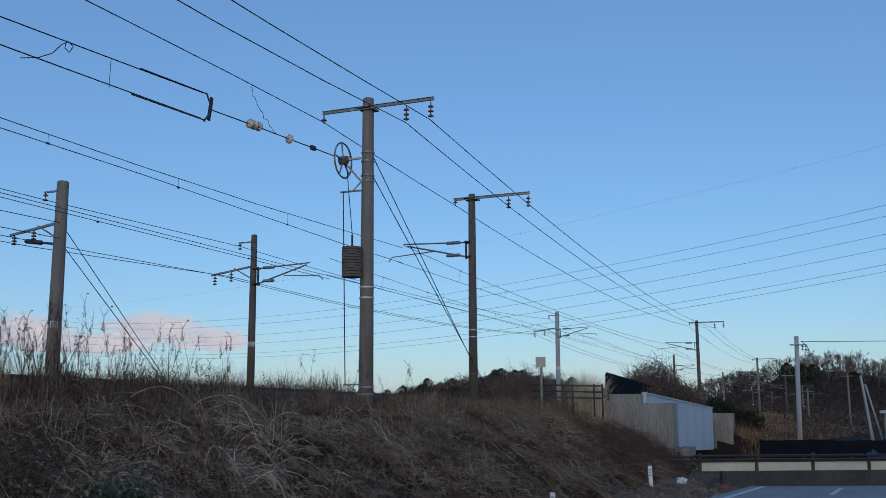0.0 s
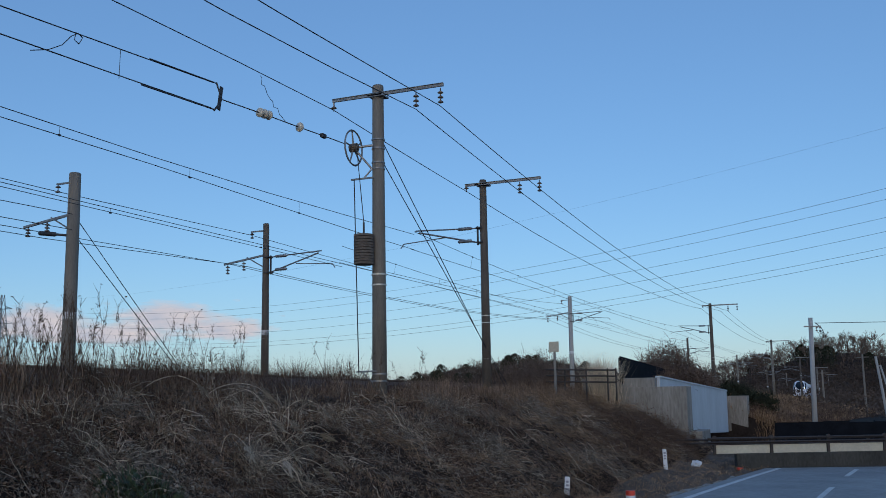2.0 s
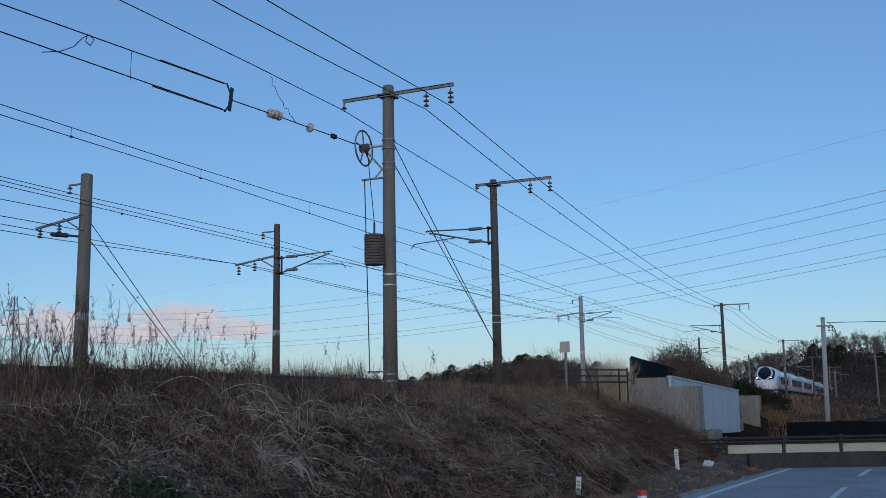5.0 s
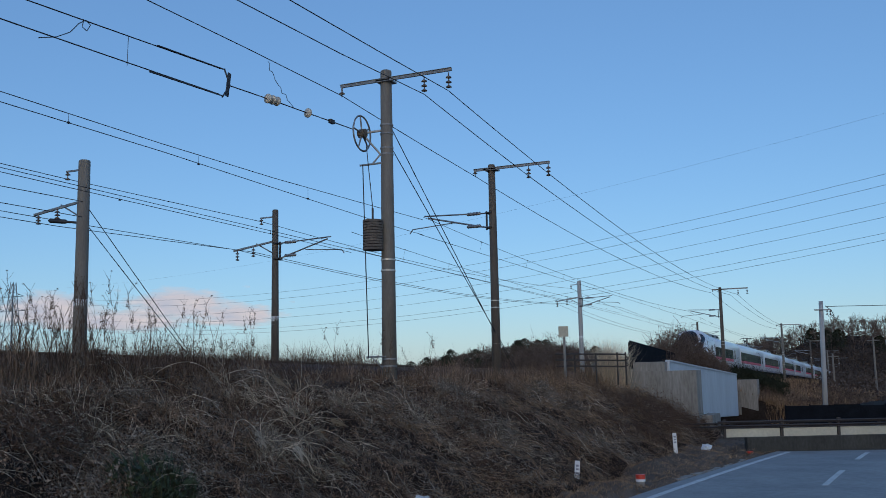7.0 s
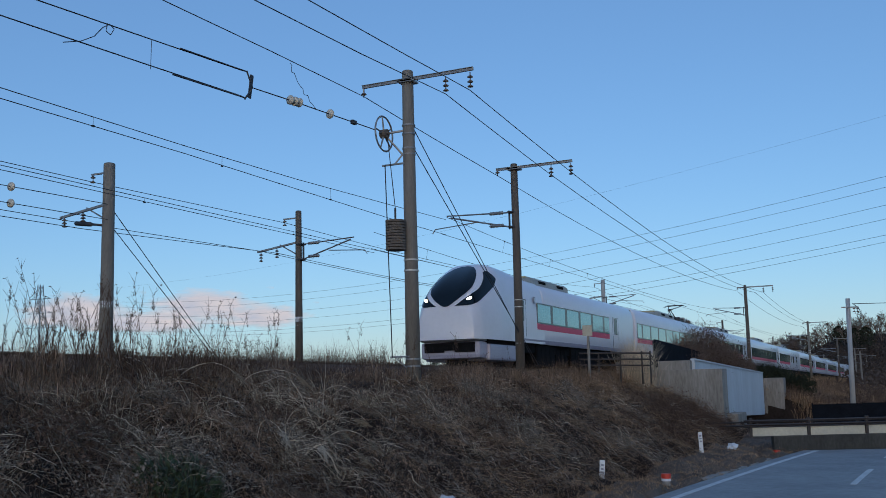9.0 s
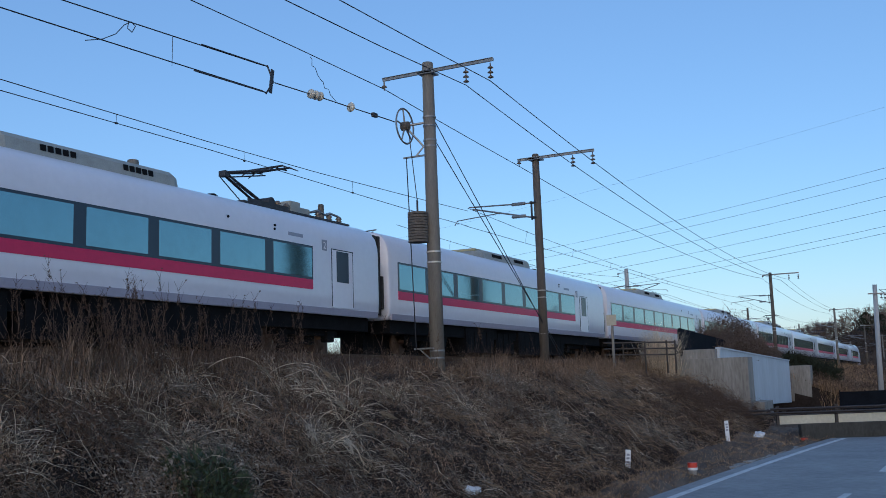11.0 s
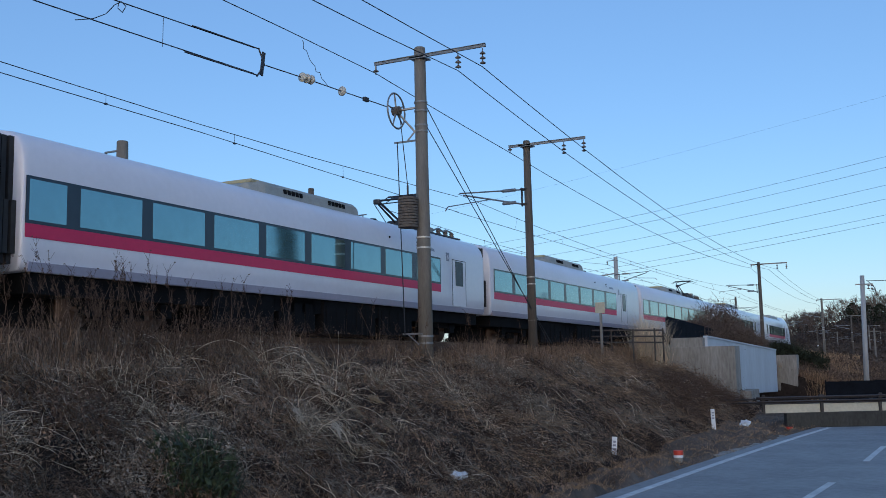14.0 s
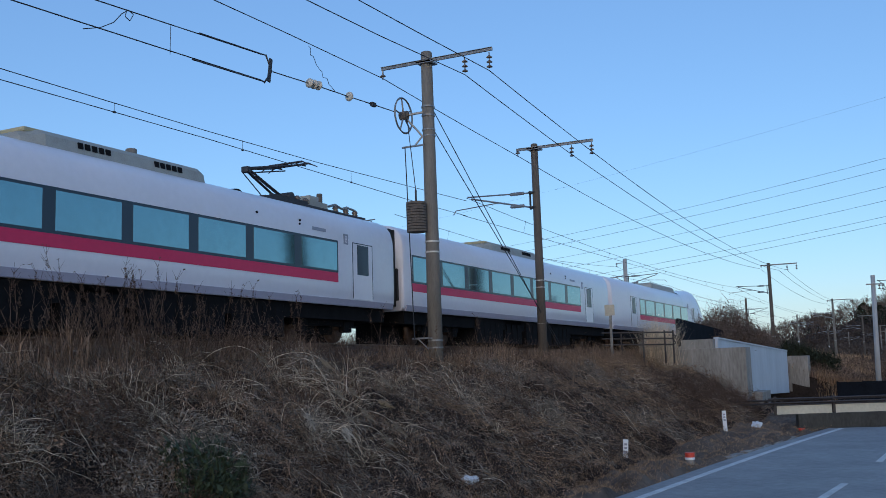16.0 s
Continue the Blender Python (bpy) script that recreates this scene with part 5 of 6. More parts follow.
# ---- tall seed-headed weeds along the crest ----
def weed_meshes(seed, h):
    r = np.random.default_rng(seed)
    bm, head = bmesh.new(), bmesh.new()
    p, d = Vector((0, 0, -0.1)), Vector((r.normal(0, 0.08), r.normal(0, 0.08), 1)).normalized()
    n = 8
    for i in range(n):
        q = p + d * (h / n)
        rod(bm, p, q, 0.0075 * (1 - 0.75 * i / n), 0.0075 * (1 - 0.75 * (i + 1) / n), 4, False)
        if i > 1:
            for k in range(1 if i < 6 else 3):
                a = r.uniform(0, 6.28)
                ln = h * r.uniform(0.05, 0.15)
                e = q + Vector((math.cos(a) * ln * 0.6, math.sin(a) * ln * 0.6, ln * r.uniform(0.6, 1.1)))
                rod(bm, q, e, 0.003, 0.0018, 3, False)
                if i > 6 and k == 0:
                    for j in range(3):
                        c = e + Vector(r.normal(0, 0.010, 3))
                        head.faces.new([head.verts.new(c + Vector(r.normal(0, 0.010, 3))) for _ in range(3)])
        p = q
        d = (d + Vector((r.normal(0, 0.06), r.normal(0, 0.06), 0.02))).normalized()
    for j in range(40):
        k = r.uniform(0, 1)
        c = p + Vector((r.normal(0, 0.008), r.normal(0, 0.008), -0.24 + 0.28 * k))
        a, ln = r.uniform(0, 6.28), r.uniform(0.018, 0.046) * (1.25 - k)
        e = Vector((math.cos(a) * ln, math.sin(a) * ln, ln * r.uniform(0.5, 1.4)))
        o = Vector((-math.sin(a), math.cos(a), 0.4)) * 0.006
        head.faces.new([head.verts.new(c), head.verts.new(c + e * 0.6 + o), head.verts.new(c + e), head.verts.new(c + e * 0.6 - o)])
    return to_mesh("stem", bm, M["stem"]), to_mesh("seed_head", head, M["stem"])


WEEDS = [weed_meshes(20 + i, h) for i, h in enumerate((1.0, 1.25, 1.5, 1.7, 1.35, 1.15, 1.6, 0.9))]


def weed_at(x, y, k, s, turn):
    w = empty("tall_weed", pose(x, y, ground_z(x, y), rng.normal(0, 5), rng.normal(0, 5), turn) @ Matrix.Diagonal((1, 1, s, 1)))
    tagged(w, "tall dead weed with a dark seed head on the crest", "weed", "tall weeds along the crest")
    part("stem", WEEDS[k][0], None, w)
    head = part("seed_head", WEEDS[k][1], None, w)
    head["kind"] = "stuff"


for i in range(150):
    y = 10.2 + (3.6 if i % 3 else 8.4) * rng.random() + (1.2 if i % 3 == 1 else 0)
    weed_at(rng.uniform(-12.9, -11.7), y, int(rng.integers(0, 8)), rng.uniform(0.6, 1.15), rng.uniform(0, 360))
for x, y, k, s in ((-12.2, 20.6, 2, 1.0), (-12.0, 22.2, 3, 0.95), (-12.3, 22.6, 1, 1.0), (-12.1, 23.2, 4, 1.05), (-12.2, 25.9, 3, 0.95), (-12.4, 26.3, 2, 0.85), (-12.1, 26.8, 3, 0.95), (-12.3, 28.6, 0, 1.0), (-12.2, 29.8, 1, 0.7), (-12.0, 31.5, 0, 0.9), (-12.4, 19.4, 1, 0.8), (-12.2, 20.0, 0, 0.9), (-12.2, 24.0, 0, 0.7), (-12.3, 21.3, 3, 0.9), (-12.1, 21.7, 6, 0.8), (-12.4, 25.2, 1, 0.9), (-12.3, 27.4, 4, 0.9), (-12.2, 30.6, 2, 0.8), (-12.3, 33.0, 5, 0.9)):
    weed_at(x, y, k, s, rng.uniform(0, 360))


def crest_stones():
    n = 14000
    y = 7 + 40 * rng.random(n) ** 1.2
    x = rng.uniform(-14.4, -12.9, n)
    z = np.array([max(ground_z(a, b), rail_z(b) - 0.28 - max(0.0, a + 14.2) * 0.44) for a, b in zip(x, y)]) + rng.uniform(0, 0.07, n)
    gx, gy = rng.uniform(-13.6, -11.4, 9000), rng.uniform(17.5, 22.5, 9000)
    k = gravel(gx, gy)
    gp = on_ground(gx[k], gy[k], 0.01)
    v, t = join([flakes(np.stack([x, y, z], 1), rng.uniform(0.02, 0.05, n)), flakes(gp, rng.uniform(0.025, 0.06, len(gp)))])
    tri_mesh("loose_ballast", v, t, "ballast", "loose dark ballast stones along the crest", "ballast")


crest_stones()
for x, y, r, h in ((-13.0, 15.2, 0.6, 0.75), (-13.1, 16.2, 0.7, 0.8), (-13.0, 17.0, 0.6, 0.7), (-13.2, 11.2, 0.6, 0.6), (-13.0, 9.6, 0.7, 0.7), (-13.3, 19.8, 0.5, 0.6), (-13.2, 22.8, 0.5, 0.6), (-13.1, 27.6, 0.6, 0.6), (-12.9, 30.2, 0.6, 0.6), (-13.0, 38.0, 0.7, 0.7)):
    thicket(x, y, r, h, 420, "stem", "leafless twiggy scrub on the crest", "crest_scrub")


def crest_brush():
    n = 17000
    y = 7 + 39 * rng.random(n) ** 1.3
    x = rng.uniform(-13.9, -12.0, n)
    p = patch_value(x, y, 0.6, 4.4)
    keep = (p > -0.22) & ~((y > 17.6) & (y < 19.6)) & trodden(x, y)
    x, y = x[keep], y[keep]
    n = len(x)
    v, t = blades(on_ground(x, y, -0.02), rng.uniform(0.3, 0.75, n) * (1.0 + 0.9 * np.clip(patch_value(x, y, 0.9, 2.2), -0.4, 0.6)), rng.uniform(0.006, 0.013, n), rng.uniform(0.0, 0.5, n), rng.uniform(0, 6.28, n), rng.uniform(0.05, 0.8, n))
    n2 = 1500
    y2 = 7 + 39 * rng.random(n2) ** 1.2
    x2 = rng.uniform(-13.9, -12.2, n2)
    v2, t2 = stems(on_ground(x2, y2), rng.uniform(0, 6.28, n2), rng.uniform(0.5, 1.2, n2), rng.uniform(1.0, 1.55, n2), rng.uniform(0.002, 0.004, n2), 6, 0.3)
    tri_mesh("crest_stems", v2, t2, "stem", "upright dark stems along the crest", "dry stems")
    tri_mesh("crest_grass", v, t, "deadgrass", "upright brown dead grass along the crest", "dry grass")
    # scrub along the far side of the tracks
    n = 34000
    y = -5 + 105 * rng.random(n) ** 1.3
    x = rng.uniform(-26.2, -23.8, n)
    h = rng.uniform(1.25, 1.85, n) * (1 + 0.8 * np.clip(patch_value(x, y, 0.35, 6.1), -0.5, 0.6))
    v, t = blades(on_ground(x, y), h, rng.uniform(0.010, 0.022, n), rng.uniform(0.0, 0.6, n), rng.uniform(0, 6.28, n), rng.uniform(0.05, 0.8, n))
    c = on_ground(x, y)
    c[:, 2] += rng.uniform(0, 1.3, n)
    tri_mesh("far_side_scrub", *join([(v, t), flakes(c, rng.uniform(0.02, 0.05, n))]), "stem", "dark scrub along the far side of the tracks", "scrub")
    # far bank, beyond the bridge
    n = 30000
    y = 69.7 + 130 * rng.random(n) ** 1.7
    toe = np.array([toe_x(v) for v in y]) + 1.2
    x = -13.4 + (toe + 13.4) * rng.random(n)
    p = patch_value(x, y, 0.16, 9.9)
    top = np.clip((-x - 8.5) / 3.5, 0, 1)
    h = rng.uniform(0.3, 0.8, n) * (1 + 0.9 * top + 0.8 * np.clip(p, -0.4, 0.6))
    b = on_ground(x, y)
    w, ln, tu, dr = rng.uniform(0.015, 0.04, n), rng.uniform(0, 1.0, n), rng.uniform(0, 6.28, n), rng.uniform(0.1, 1.1, n)
    pale = (p + 0.35 * top + rng.normal(0, 0.12, n)) > 0.1
    for k, name, m, label in ((pale, "pale_bank_grass", "rust", "pale dry grass along the top of the far bank"), (~pale, "bank_grass", "deadgrass", "rough brown grass on the bank beyond the bridge")):
        v, t = blades(b[k], h[k], w[k], ln[k], tu[k], dr[k])
        tri_mesh(name, v, t, m, label, "dry grass")
    # tall tan grass beside the dark screen
    n = 1600
    x, y = rng.normal(-11.55, 0.28, n), rng.uniform(43.4, 44.6, n)
    v, t = blades(on_ground(x, y, -0.05), rng.uniform(1.3, 2.5, n), rng.uniform(0.008, 0.016, n), rng.uniform(0, 0.4, n), rng.uniform(0, 6.28, n), rng.uniform(0.1, 0.7, n))
    tri_mesh("tall_grass", v, t, "straw", "tall tan grass beside the dark screen", "dry grass")
    # reeds at the foot of the far abutment
    n = 2600
    x, y = rng.uniform(-7.95, -4.4, n), rng.uniform(69.0, 71.5, n)
    v, t = blades(on_ground(x, y, -0.05), rng.uniform(0.4, 1.1, n), rng.uniform(0.012, 0.03, n), rng.uniform(0, 0.7, n), rng.uniform(0, 6.28, n), rng.uniform(0.1, 0.9, n))
    tri_mesh("reeds", v, t, "rust", "dry reeds at the foot of the far abutment", "reeds")
    # leafless brush lower on the far bank
    n = 9000
    y = 70 + 70 * rng.random(n) ** 1.5
    x = np.array([rng.uniform(-10.5, toe_x(v) + 1.5) for v in y])
    k = patch_value(x, y, 0.22, 3.3) > 0.0
    c = on_ground(x[k], y[k])
    m = int(k.sum())
    v2, t2 = stems(c, rng.uniform(0, 6.28, m), rng.uniform(0.5, 1.3, m), rng.uniform(0.5, 1.5, m), rng.uniform(0.008, 0.016, m), 4, 0.4)
    c[:, 2] += rng.uniform(0, 0.9, m)
    tri_mesh("bank_brush", *join([(v2, t2), flakes(c, rng.uniform(0.03, 0.09, m))]), "stem", "dark leafless brush on the far bank", "brush")
    n = 12000
    y = 69 + 60 * rng.random(n) ** 1.4
    x = np.where(rng.random(n) < 0.75, rng.uniform(-13.6, -12.2, n), rng.uniform(-27, -24.5, n))
    v, t = blades(on_ground(x, y), rng.uniform(0.3, 0.8, n), rng.uniform(0.015, 0.03, n), rng.uniform(0, 0.6, n), rng.uniform(0, 6.28, n), rng.uniform(0.1, 0.9, n))
    tri_mesh("track_side_grass", v, t, "deadgrass", "dead grass beside the tracks", "dry grass")
    # verge between bank and road
    n = 26000
    y = 10 + 28 * rng.random(n) ** 1.1
    x = np.array([rng.uniform(toe_x(v) - 0.3, road_left(v) - 0.42) for v in y])
    v, t = blades(on_ground(x, y), rng.uniform(0.03, 0.14, n), rng.uniform(0.005, 0.010, n), rng.uniform(0.2, 1.3, n), rng.uniform(0, 6.28, n), rng.uniform(0.1, 0.9, n))
    n = 20000
    y = 10 + 28 * rng.random(n) ** 1.1
    x = np.array([rng.uniform(toe_x(v) - 0.8, road_left(v) - 0.5) for v in y])
    k = patch_value(x, y, 0.8, 17.0) > -0.15
    n = int(k.sum())
    v2, t2 = blades(on_ground(x[k], y[k]), rng.uniform(0.06, 0.20, n), rng.uniform(0.005, 0.010, n), rng.uniform(0.6, 1.5, n), rng.uniform(0, 6.28, n), rng.uniform(0.2, 1.1, n))
    tri_mesh("verge_tufts", v2, t2, "rust", "matted tufts of tan grass along the verge", "dry grass")
    tri_mesh("verge_grass", v, t, "rust", "thin trodden dead grass on the verge", "dry grass")



crest_brush()


def crest_bush(x, y, w, n, h):
    bx, by = x + rng.normal(0, 0.3, n), y + rng.normal(0, w, n)
    v, t = stems(on_ground(bx, by), rng.uniform(0, 6.28, n), rng.uniform(0.6, 1.3, n) * h, rng.uniform(0.5, 1.45, n), rng.uniform(0.002, 0.0045, n), 7, 0.55)
    tip = on_ground(bx, by) + np.stack([rng.normal(0, 0.3, n), rng.normal(0, 0.3, n), rng.uniform(0.2, 0.9, n) * h], 1)
    tagged(tri_mesh("twiggy_bush", *join([(v, t), flakes(tip, rng.uniform(0.01, 0.022, n))]), "stem", "tangled leafless bush on the crest", "bush", kind=""), group="bushes on the crest")


for x, y, w, n, h in ((-13.3, 17.0, 0.45, 320, 0.95), (-13.4, 18.2, 0.45, 300, 1.0), (-13.3, 19.3, 0.4, 240, 0.95), (-13.3, 21.2, 0.4, 160, 0.8), (-13.2, 26.4, 0.5, 160, 0.8), (-13.2, 30.5, 0.6, 200, 0.9)):
    crest_bush(x, y, w, n, h)

# ---- shrubs by the bridge ----
def shrub(x, y, z, r, h, n, material, leaf, label, name="shrub"):
    s = tagged(empty(name, pose(x, y, z)), label, "shrub")
    d = rng.normal(size=(n, 3))
    d /= np.linalg.norm(d, axis=1)[:, None]
    lump = 1 + 0.22 * np.sin(d[:, 0] * 5 + x) + 0.18 * np.sin(d[:, 1] * 7 + y) + 0.12 * np.sin(d[:, 2] * 9)
    rad = rng.random(n) ** 0.4 * lump
    c = d * rad[:, None] * np.array([r[0], r[1], h / 2]) + np.array([0, 0, h / 2])
    m = n // 3
    o = tri_mesh("crown", *join([flakes(c, rng.uniform(0.5, 1.4, n) * leaf), stems(c[:m], rng.uniform(0, 6.28, m), rng.uniform(0.4, 1.1, m), rng.uniform(0.2, 1.5, m), rng.uniform(0.008, 0.014, m), 4, 0.3)]), material, "", "", parent=s)
    k = 14
    tri_mesh("branches", *stems(np.stack([rng.normal(0, r[0] * 0.3, k), rng.normal(0, r[1] * 0.3, k), np.zeros(k)], 1), rng.uniform(0, 6.28, k), rng.uniform(0.6, 1.0, k) * h, rng.uniform(1.0, 1.6, k), rng.uniform(0.02, 0.04, k), 6, 0.2), "bark", "", "", parent=s)


for x, y, r, h in ((-11.5, 53.5, (0.8, 1.8), 2.3), (-11.4, 56.0, (0.9, 1.9), 2.8), (-11.2, 58.8, (0.9, 2.0), 3.0), (-11.1, 62.0, (0.9, 2.1), 2.7), (-11.0, 65.5, (1.0, 2.4), 2.1), (-11.6, 68.5, (1.0, 2.4), 1.7), (-12.1, 70.5, (1.2, 2.8), 1.6), (-12.3, 75.5, (1.2, 2.8), 1.5), (-12.4, 80.5, (1.2, 2.8), 1.3), (-25.5, 72.0, (1.4, 2.8), 3.2), (-25.8, 79.0, (1.5, 3.0), 3.8), (-25.6, 86.0, (1.5, 3.0), 3.4), (-25.9, 93.0, (1.6, 3.4), 3.0)):
    shrub(x, y, max(1.1, ground_z(x, y)) - 0.1, r, h, 4200, "twig", 0.06, "leafless brown shrub beside the track", "bare_shrub")
for x, y, r, h in ((-9.6, 73.0, (1.2, 1.5), 1.7), (-8.4, 75.5, (1.2, 1.5), 1.5), (-10.4, 77.5, (1.3, 1.6), 1.5)):
    shrub(x, y, ground_z(x, y) - 0.1, r, h, 2600, "evergreen", 0.09, "dark evergreen shrub by the abutment", "evergreen_shrub")

# ---- woods on the far ridges ----
def bare_tree(seed, h):
    r = np.random.default_rng(seed)
    vs, ts = [], []

    def limb(p, d, ln, rad, depth):
        q = p + d * ln
        s = np.cross(d, [0.3, 0.5, 0.81])
        s /= np.linalg.norm(s)
        u = np.cross(s, d)
        o = len(vs)
        for c, rr in ((p, rad), (q, rad * 0.66)):
            for a in (0, 2.1, 4.2):
                vs.append(c + (s * math.cos(a) + u * math.sin(a)) * rr)
        for j in range(3):
            a, b = o + j, o + (j + 1) % 3
            ts.append((a, b, b + 3)), ts.append((a, b + 3, a + 3))
        if depth:
            for k in range(3 if depth > 1 else 5):
                e = d + r.normal(0, 0.42, 3) + np.array([0, 0, 0.12])
                limb(p + d * ln * r.uniform(0.55, 1.0), e / np.linalg.norm(e), ln * r.uniform(0.58, 0.82), rad * 0.6, depth - 1)

    limb(np.zeros(3), np.array([0, 0, 1.0]), h * 0.32, h * 0.016, 4)
    return np.array(vs), np.array(ts)


def dark_tree(seed, h):
    r = np.random.default_rng(seed)
    n = 1100
    z = r.random(n) ** 0.7
    a = r.uniform(0, 6.28, n)
    w = (0.34 * np.sin(np.clip(z * 0.9 + 0.1, 0, 1) * math.pi) ** 0.6 + 0.02) * h * (1 + 0.3 * np.sin(3 * a + z * 9 + seed))
    rad = w * r.random(n) ** 0.4
    c = np.stack([rad * np.cos(a), rad * np.sin(a), h * (0.12 + 0.88 * z)], 1)
    return flakes(c, r.uniform(0.018, 0.042, n) * h)


def woods(name, spots, makers, material, label):
    chunks = []
    for x, y, k, s, turn in spots:
        v, t = makers[k]
        ca, sa = math.cos(turn), math.sin(turn)
        w = v @ np.array([[ca, sa, 0], [-sa, ca, 0], [0, 0, 1.0]]) * s + np.array([x, y, ground_z(x, y) - 0.3])
        chunks.append((w, t))
    tri_mesh(name, *join(chunks), material, label, "woods")


BARE = [bare_tree(40 + i, 10.0) for i in range(5)]
DARK = [dark_tree(60 + i, 9.0) for i in range(4)]


def spots(n, cx, cy, rx, ry, kinds, lo, hi):
    out = []
    for _ in range(n):
        out.append((cx + rng.uniform(-rx, rx), cy + rng.uniform(-ry, ry), int(rng.integers(0, kinds)), rng.uniform(lo, hi), rng.uniform(0, 6.28)))
    return out


woods("bare_woods", spots(330, 5, 335, 66, 26, 5, 0.7, 1.05) + spots(230, -92, 256, 40, 18, 5, 0.4, 0.7) + spots(40, -40, 400, 50, 20, 5, 0.6, 0.9), BARE, "twig", "leafless grey-brown trees on the far ridge")
woods("evergreen_woods", spots(13, 16, 310, 48, 14, 4, 0.5, 0.9) + spots(46, -90, 244, 34, 14, 4, 0.35, 0.65) + spots(16, 40, 300, 50, 10, 4, 0.6, 0.9) + spots(16, -45, 380, 40, 12, 4, 0.5, 0.9), DARK, "evergreen", "dark evergreen trees on the far ridge")


def undergrowth():
    n = 60000
    x = np.concatenate([rng.uniform(-60, 75, n // 2), rng.uniform(-128, -55, n // 2)])
    y = np.concatenate([rng.uniform(285, 345, n // 2), rng.uniform(212, 262, n // 2)])
    c = on_ground(x, y)
    c[:, 2] += rng.uniform(0, 3.2, n)
    v, t = flakes(c, rng.uniform(0.14, 0.38, n))
    m = 26000
    y = 120 + 190 * rng.random(m)
    x = -11 + 0.01 * y + rng.random(m) * (18 + 0.25 * y)
    c = on_ground(x, y)
    c[:, 2] += rng.uniform(0, 1, m) ** 2 * np.clip((x + 13) * 0.25, 0.5, 2.4)
    k = 12000
    y2 = 110 + 200 * rng.random(k)
    x2 = -25 - rng.random(k) * 45
    c2 = on_ground(x2, y2)
    c2[:, 2] += rng.uniform(0, 1, k) ** 1.5 * 3.0
    v, t = join([(v, t), flakes(c2, rng.uniform(0.12, 0.4, k))])
    k = 50000
    c3 = on_ground(rng.uniform(-50, 50, k), rng.uniform(205, 305, k))
    c3[:, 2] += rng.uniform(0, 1, k) ** 1.5 * 2.6
    v, t = join([(v, t), flakes(c3, rng.uniform(0.14, 0.4, k))])
    v, t = join([(v, t), flakes(c, rng.uniform(0.10, 0.3, m))])
    tri_mesh("undergrowth", v, t, "scrub", "dark brown undergrowth below the far trees", "undergrowth")


undergrowth()


# ---- two slim evergreens added out of view, stand-ins for dark reflections in the windows ----
def slim_evergreen(x, y, h, w):
    e = tagged(empty("slim_evergreen", pose(x, y, ground_z(x, y), 0, 3, 0)), "added slim evergreen out of view, stand-in for a dark window reflection", "tree", "slim evergreens")
    part("trunk", rod(bmesh.new(), (0, 0, -0.1), (0, 0, h * 0.8), 0.16, 0.05, 8), M["bark"], e)
    n = 5200
    z = rng.random(n)
    a = rng.uniform(0, 6.28, n)
    r = w * np.minimum(1.0, (1.0 - z) * 4.5) * (0.85 + 0.15 * np.sin(5 * a + 14 * z)) * rng.random(n) ** 0.4
    c = np.stack([r * np.cos(a), r * np.sin(a), h * (0.06 + 0.94 * z)], 1)
    tri_mesh("crown", *flakes(c, rng.uniform(0.08, 0.2, n)), "evergreen", "", "", parent=e)


slim_evergreen(8.0, 52.4, 13.5, 0.75)
slim_evergreen(8.0, 79.6, 13.5, 0.7)


# ---- pampas plumes bent down the slope ----
def plume_meshes(seed):
    r = np.random.default_rng(seed)
    bm = bmesh.new()
    p, pitch, turn = Vector((0, 0, -0.05)), r.uniform(0.78, 1.0), 0.0
    n = 9
    ln = r.uniform(1.15, 1.45)
    for i in range(n):
        d = Vector((math.cos(turn) * math.cos(pitch), math.sin(turn) * math.cos(pitch), math.sin(pitch)))
        q = p + d * ln / n
        rod(bm, p, q, 0.0055 * (1 - 0.5 * i / n), 0.0055 * (1 - 0.5 * (i + 1) / n), 4, False)
        p = q
        pitch -= r.uniform(0.10, 0.24)
        turn += r.normal(0, 0.1)
    head = bmesh.new()
    side = d.cross(Vector((0, 0, 1))).normalized()
    for j in range(300):
        t = r.random()
        w = 0.06 * math.sin(min(1.0, t * 1.2 + 0.1) * math.pi) + 0.008
        c = p + d * (0.32 * t - 0.03) + side * r.normal(0, w * 0.6) + Vector((0, 0, r.normal(-0.01 - 0.04 * t, w * 0.5)))
        e = d * r.uniform(0.03, 0.06) + Vector(r.normal(0, 0.012, 3))
        o = side * 0.009 + Vector((0, 0, 0.006))
        head.faces.new([head.verts.new(c - o), head.verts.new(c + o), head.verts.new(c + e)])
    return to_mesh("stalk", bm, M["straw"]), to_mesh("plume", head, M["plume"])


PLUMES = [plume_meshes(90 + i) for i in range(5)]
for i, (x, y, a) in enumerate(((-11.0, 16.2, -12), (-10.5, 15.75, -20), (-10.2, 15.45, -25), (-9.95, 15.2, -15), (-9.7, 14.9, -25), (-9.35, 14.7, -18), (-9.6, 15.7, -12), (-10.1, 16.1, 0), (-9.8, 14.1, -40), (-12.0, 14.6, 10), (-11.8, 16.2, 15), (-10.9, 17.6, -20))):
    x, y = x - 0.2, y - 0.45
    w = empty("pampas_grass", pose(x, y, ground_z(x, y), 0, 0, a + 8 * math.sin(i * 3.1)))
    tagged(w, "bent pale pampas stalk with a fluffy plume", "pampas grass", "pampas plumes on the bank")
    part("stalk", PLUMES[i % 5][0], None, w)
    part("plume", PLUMES[i % 5][1], None, w)["kind"] = "stuff"
# ---- roadside wall, railings and small things ----
def along(p, q, d):
    v = (q - p).normalized()
    return p + v * d


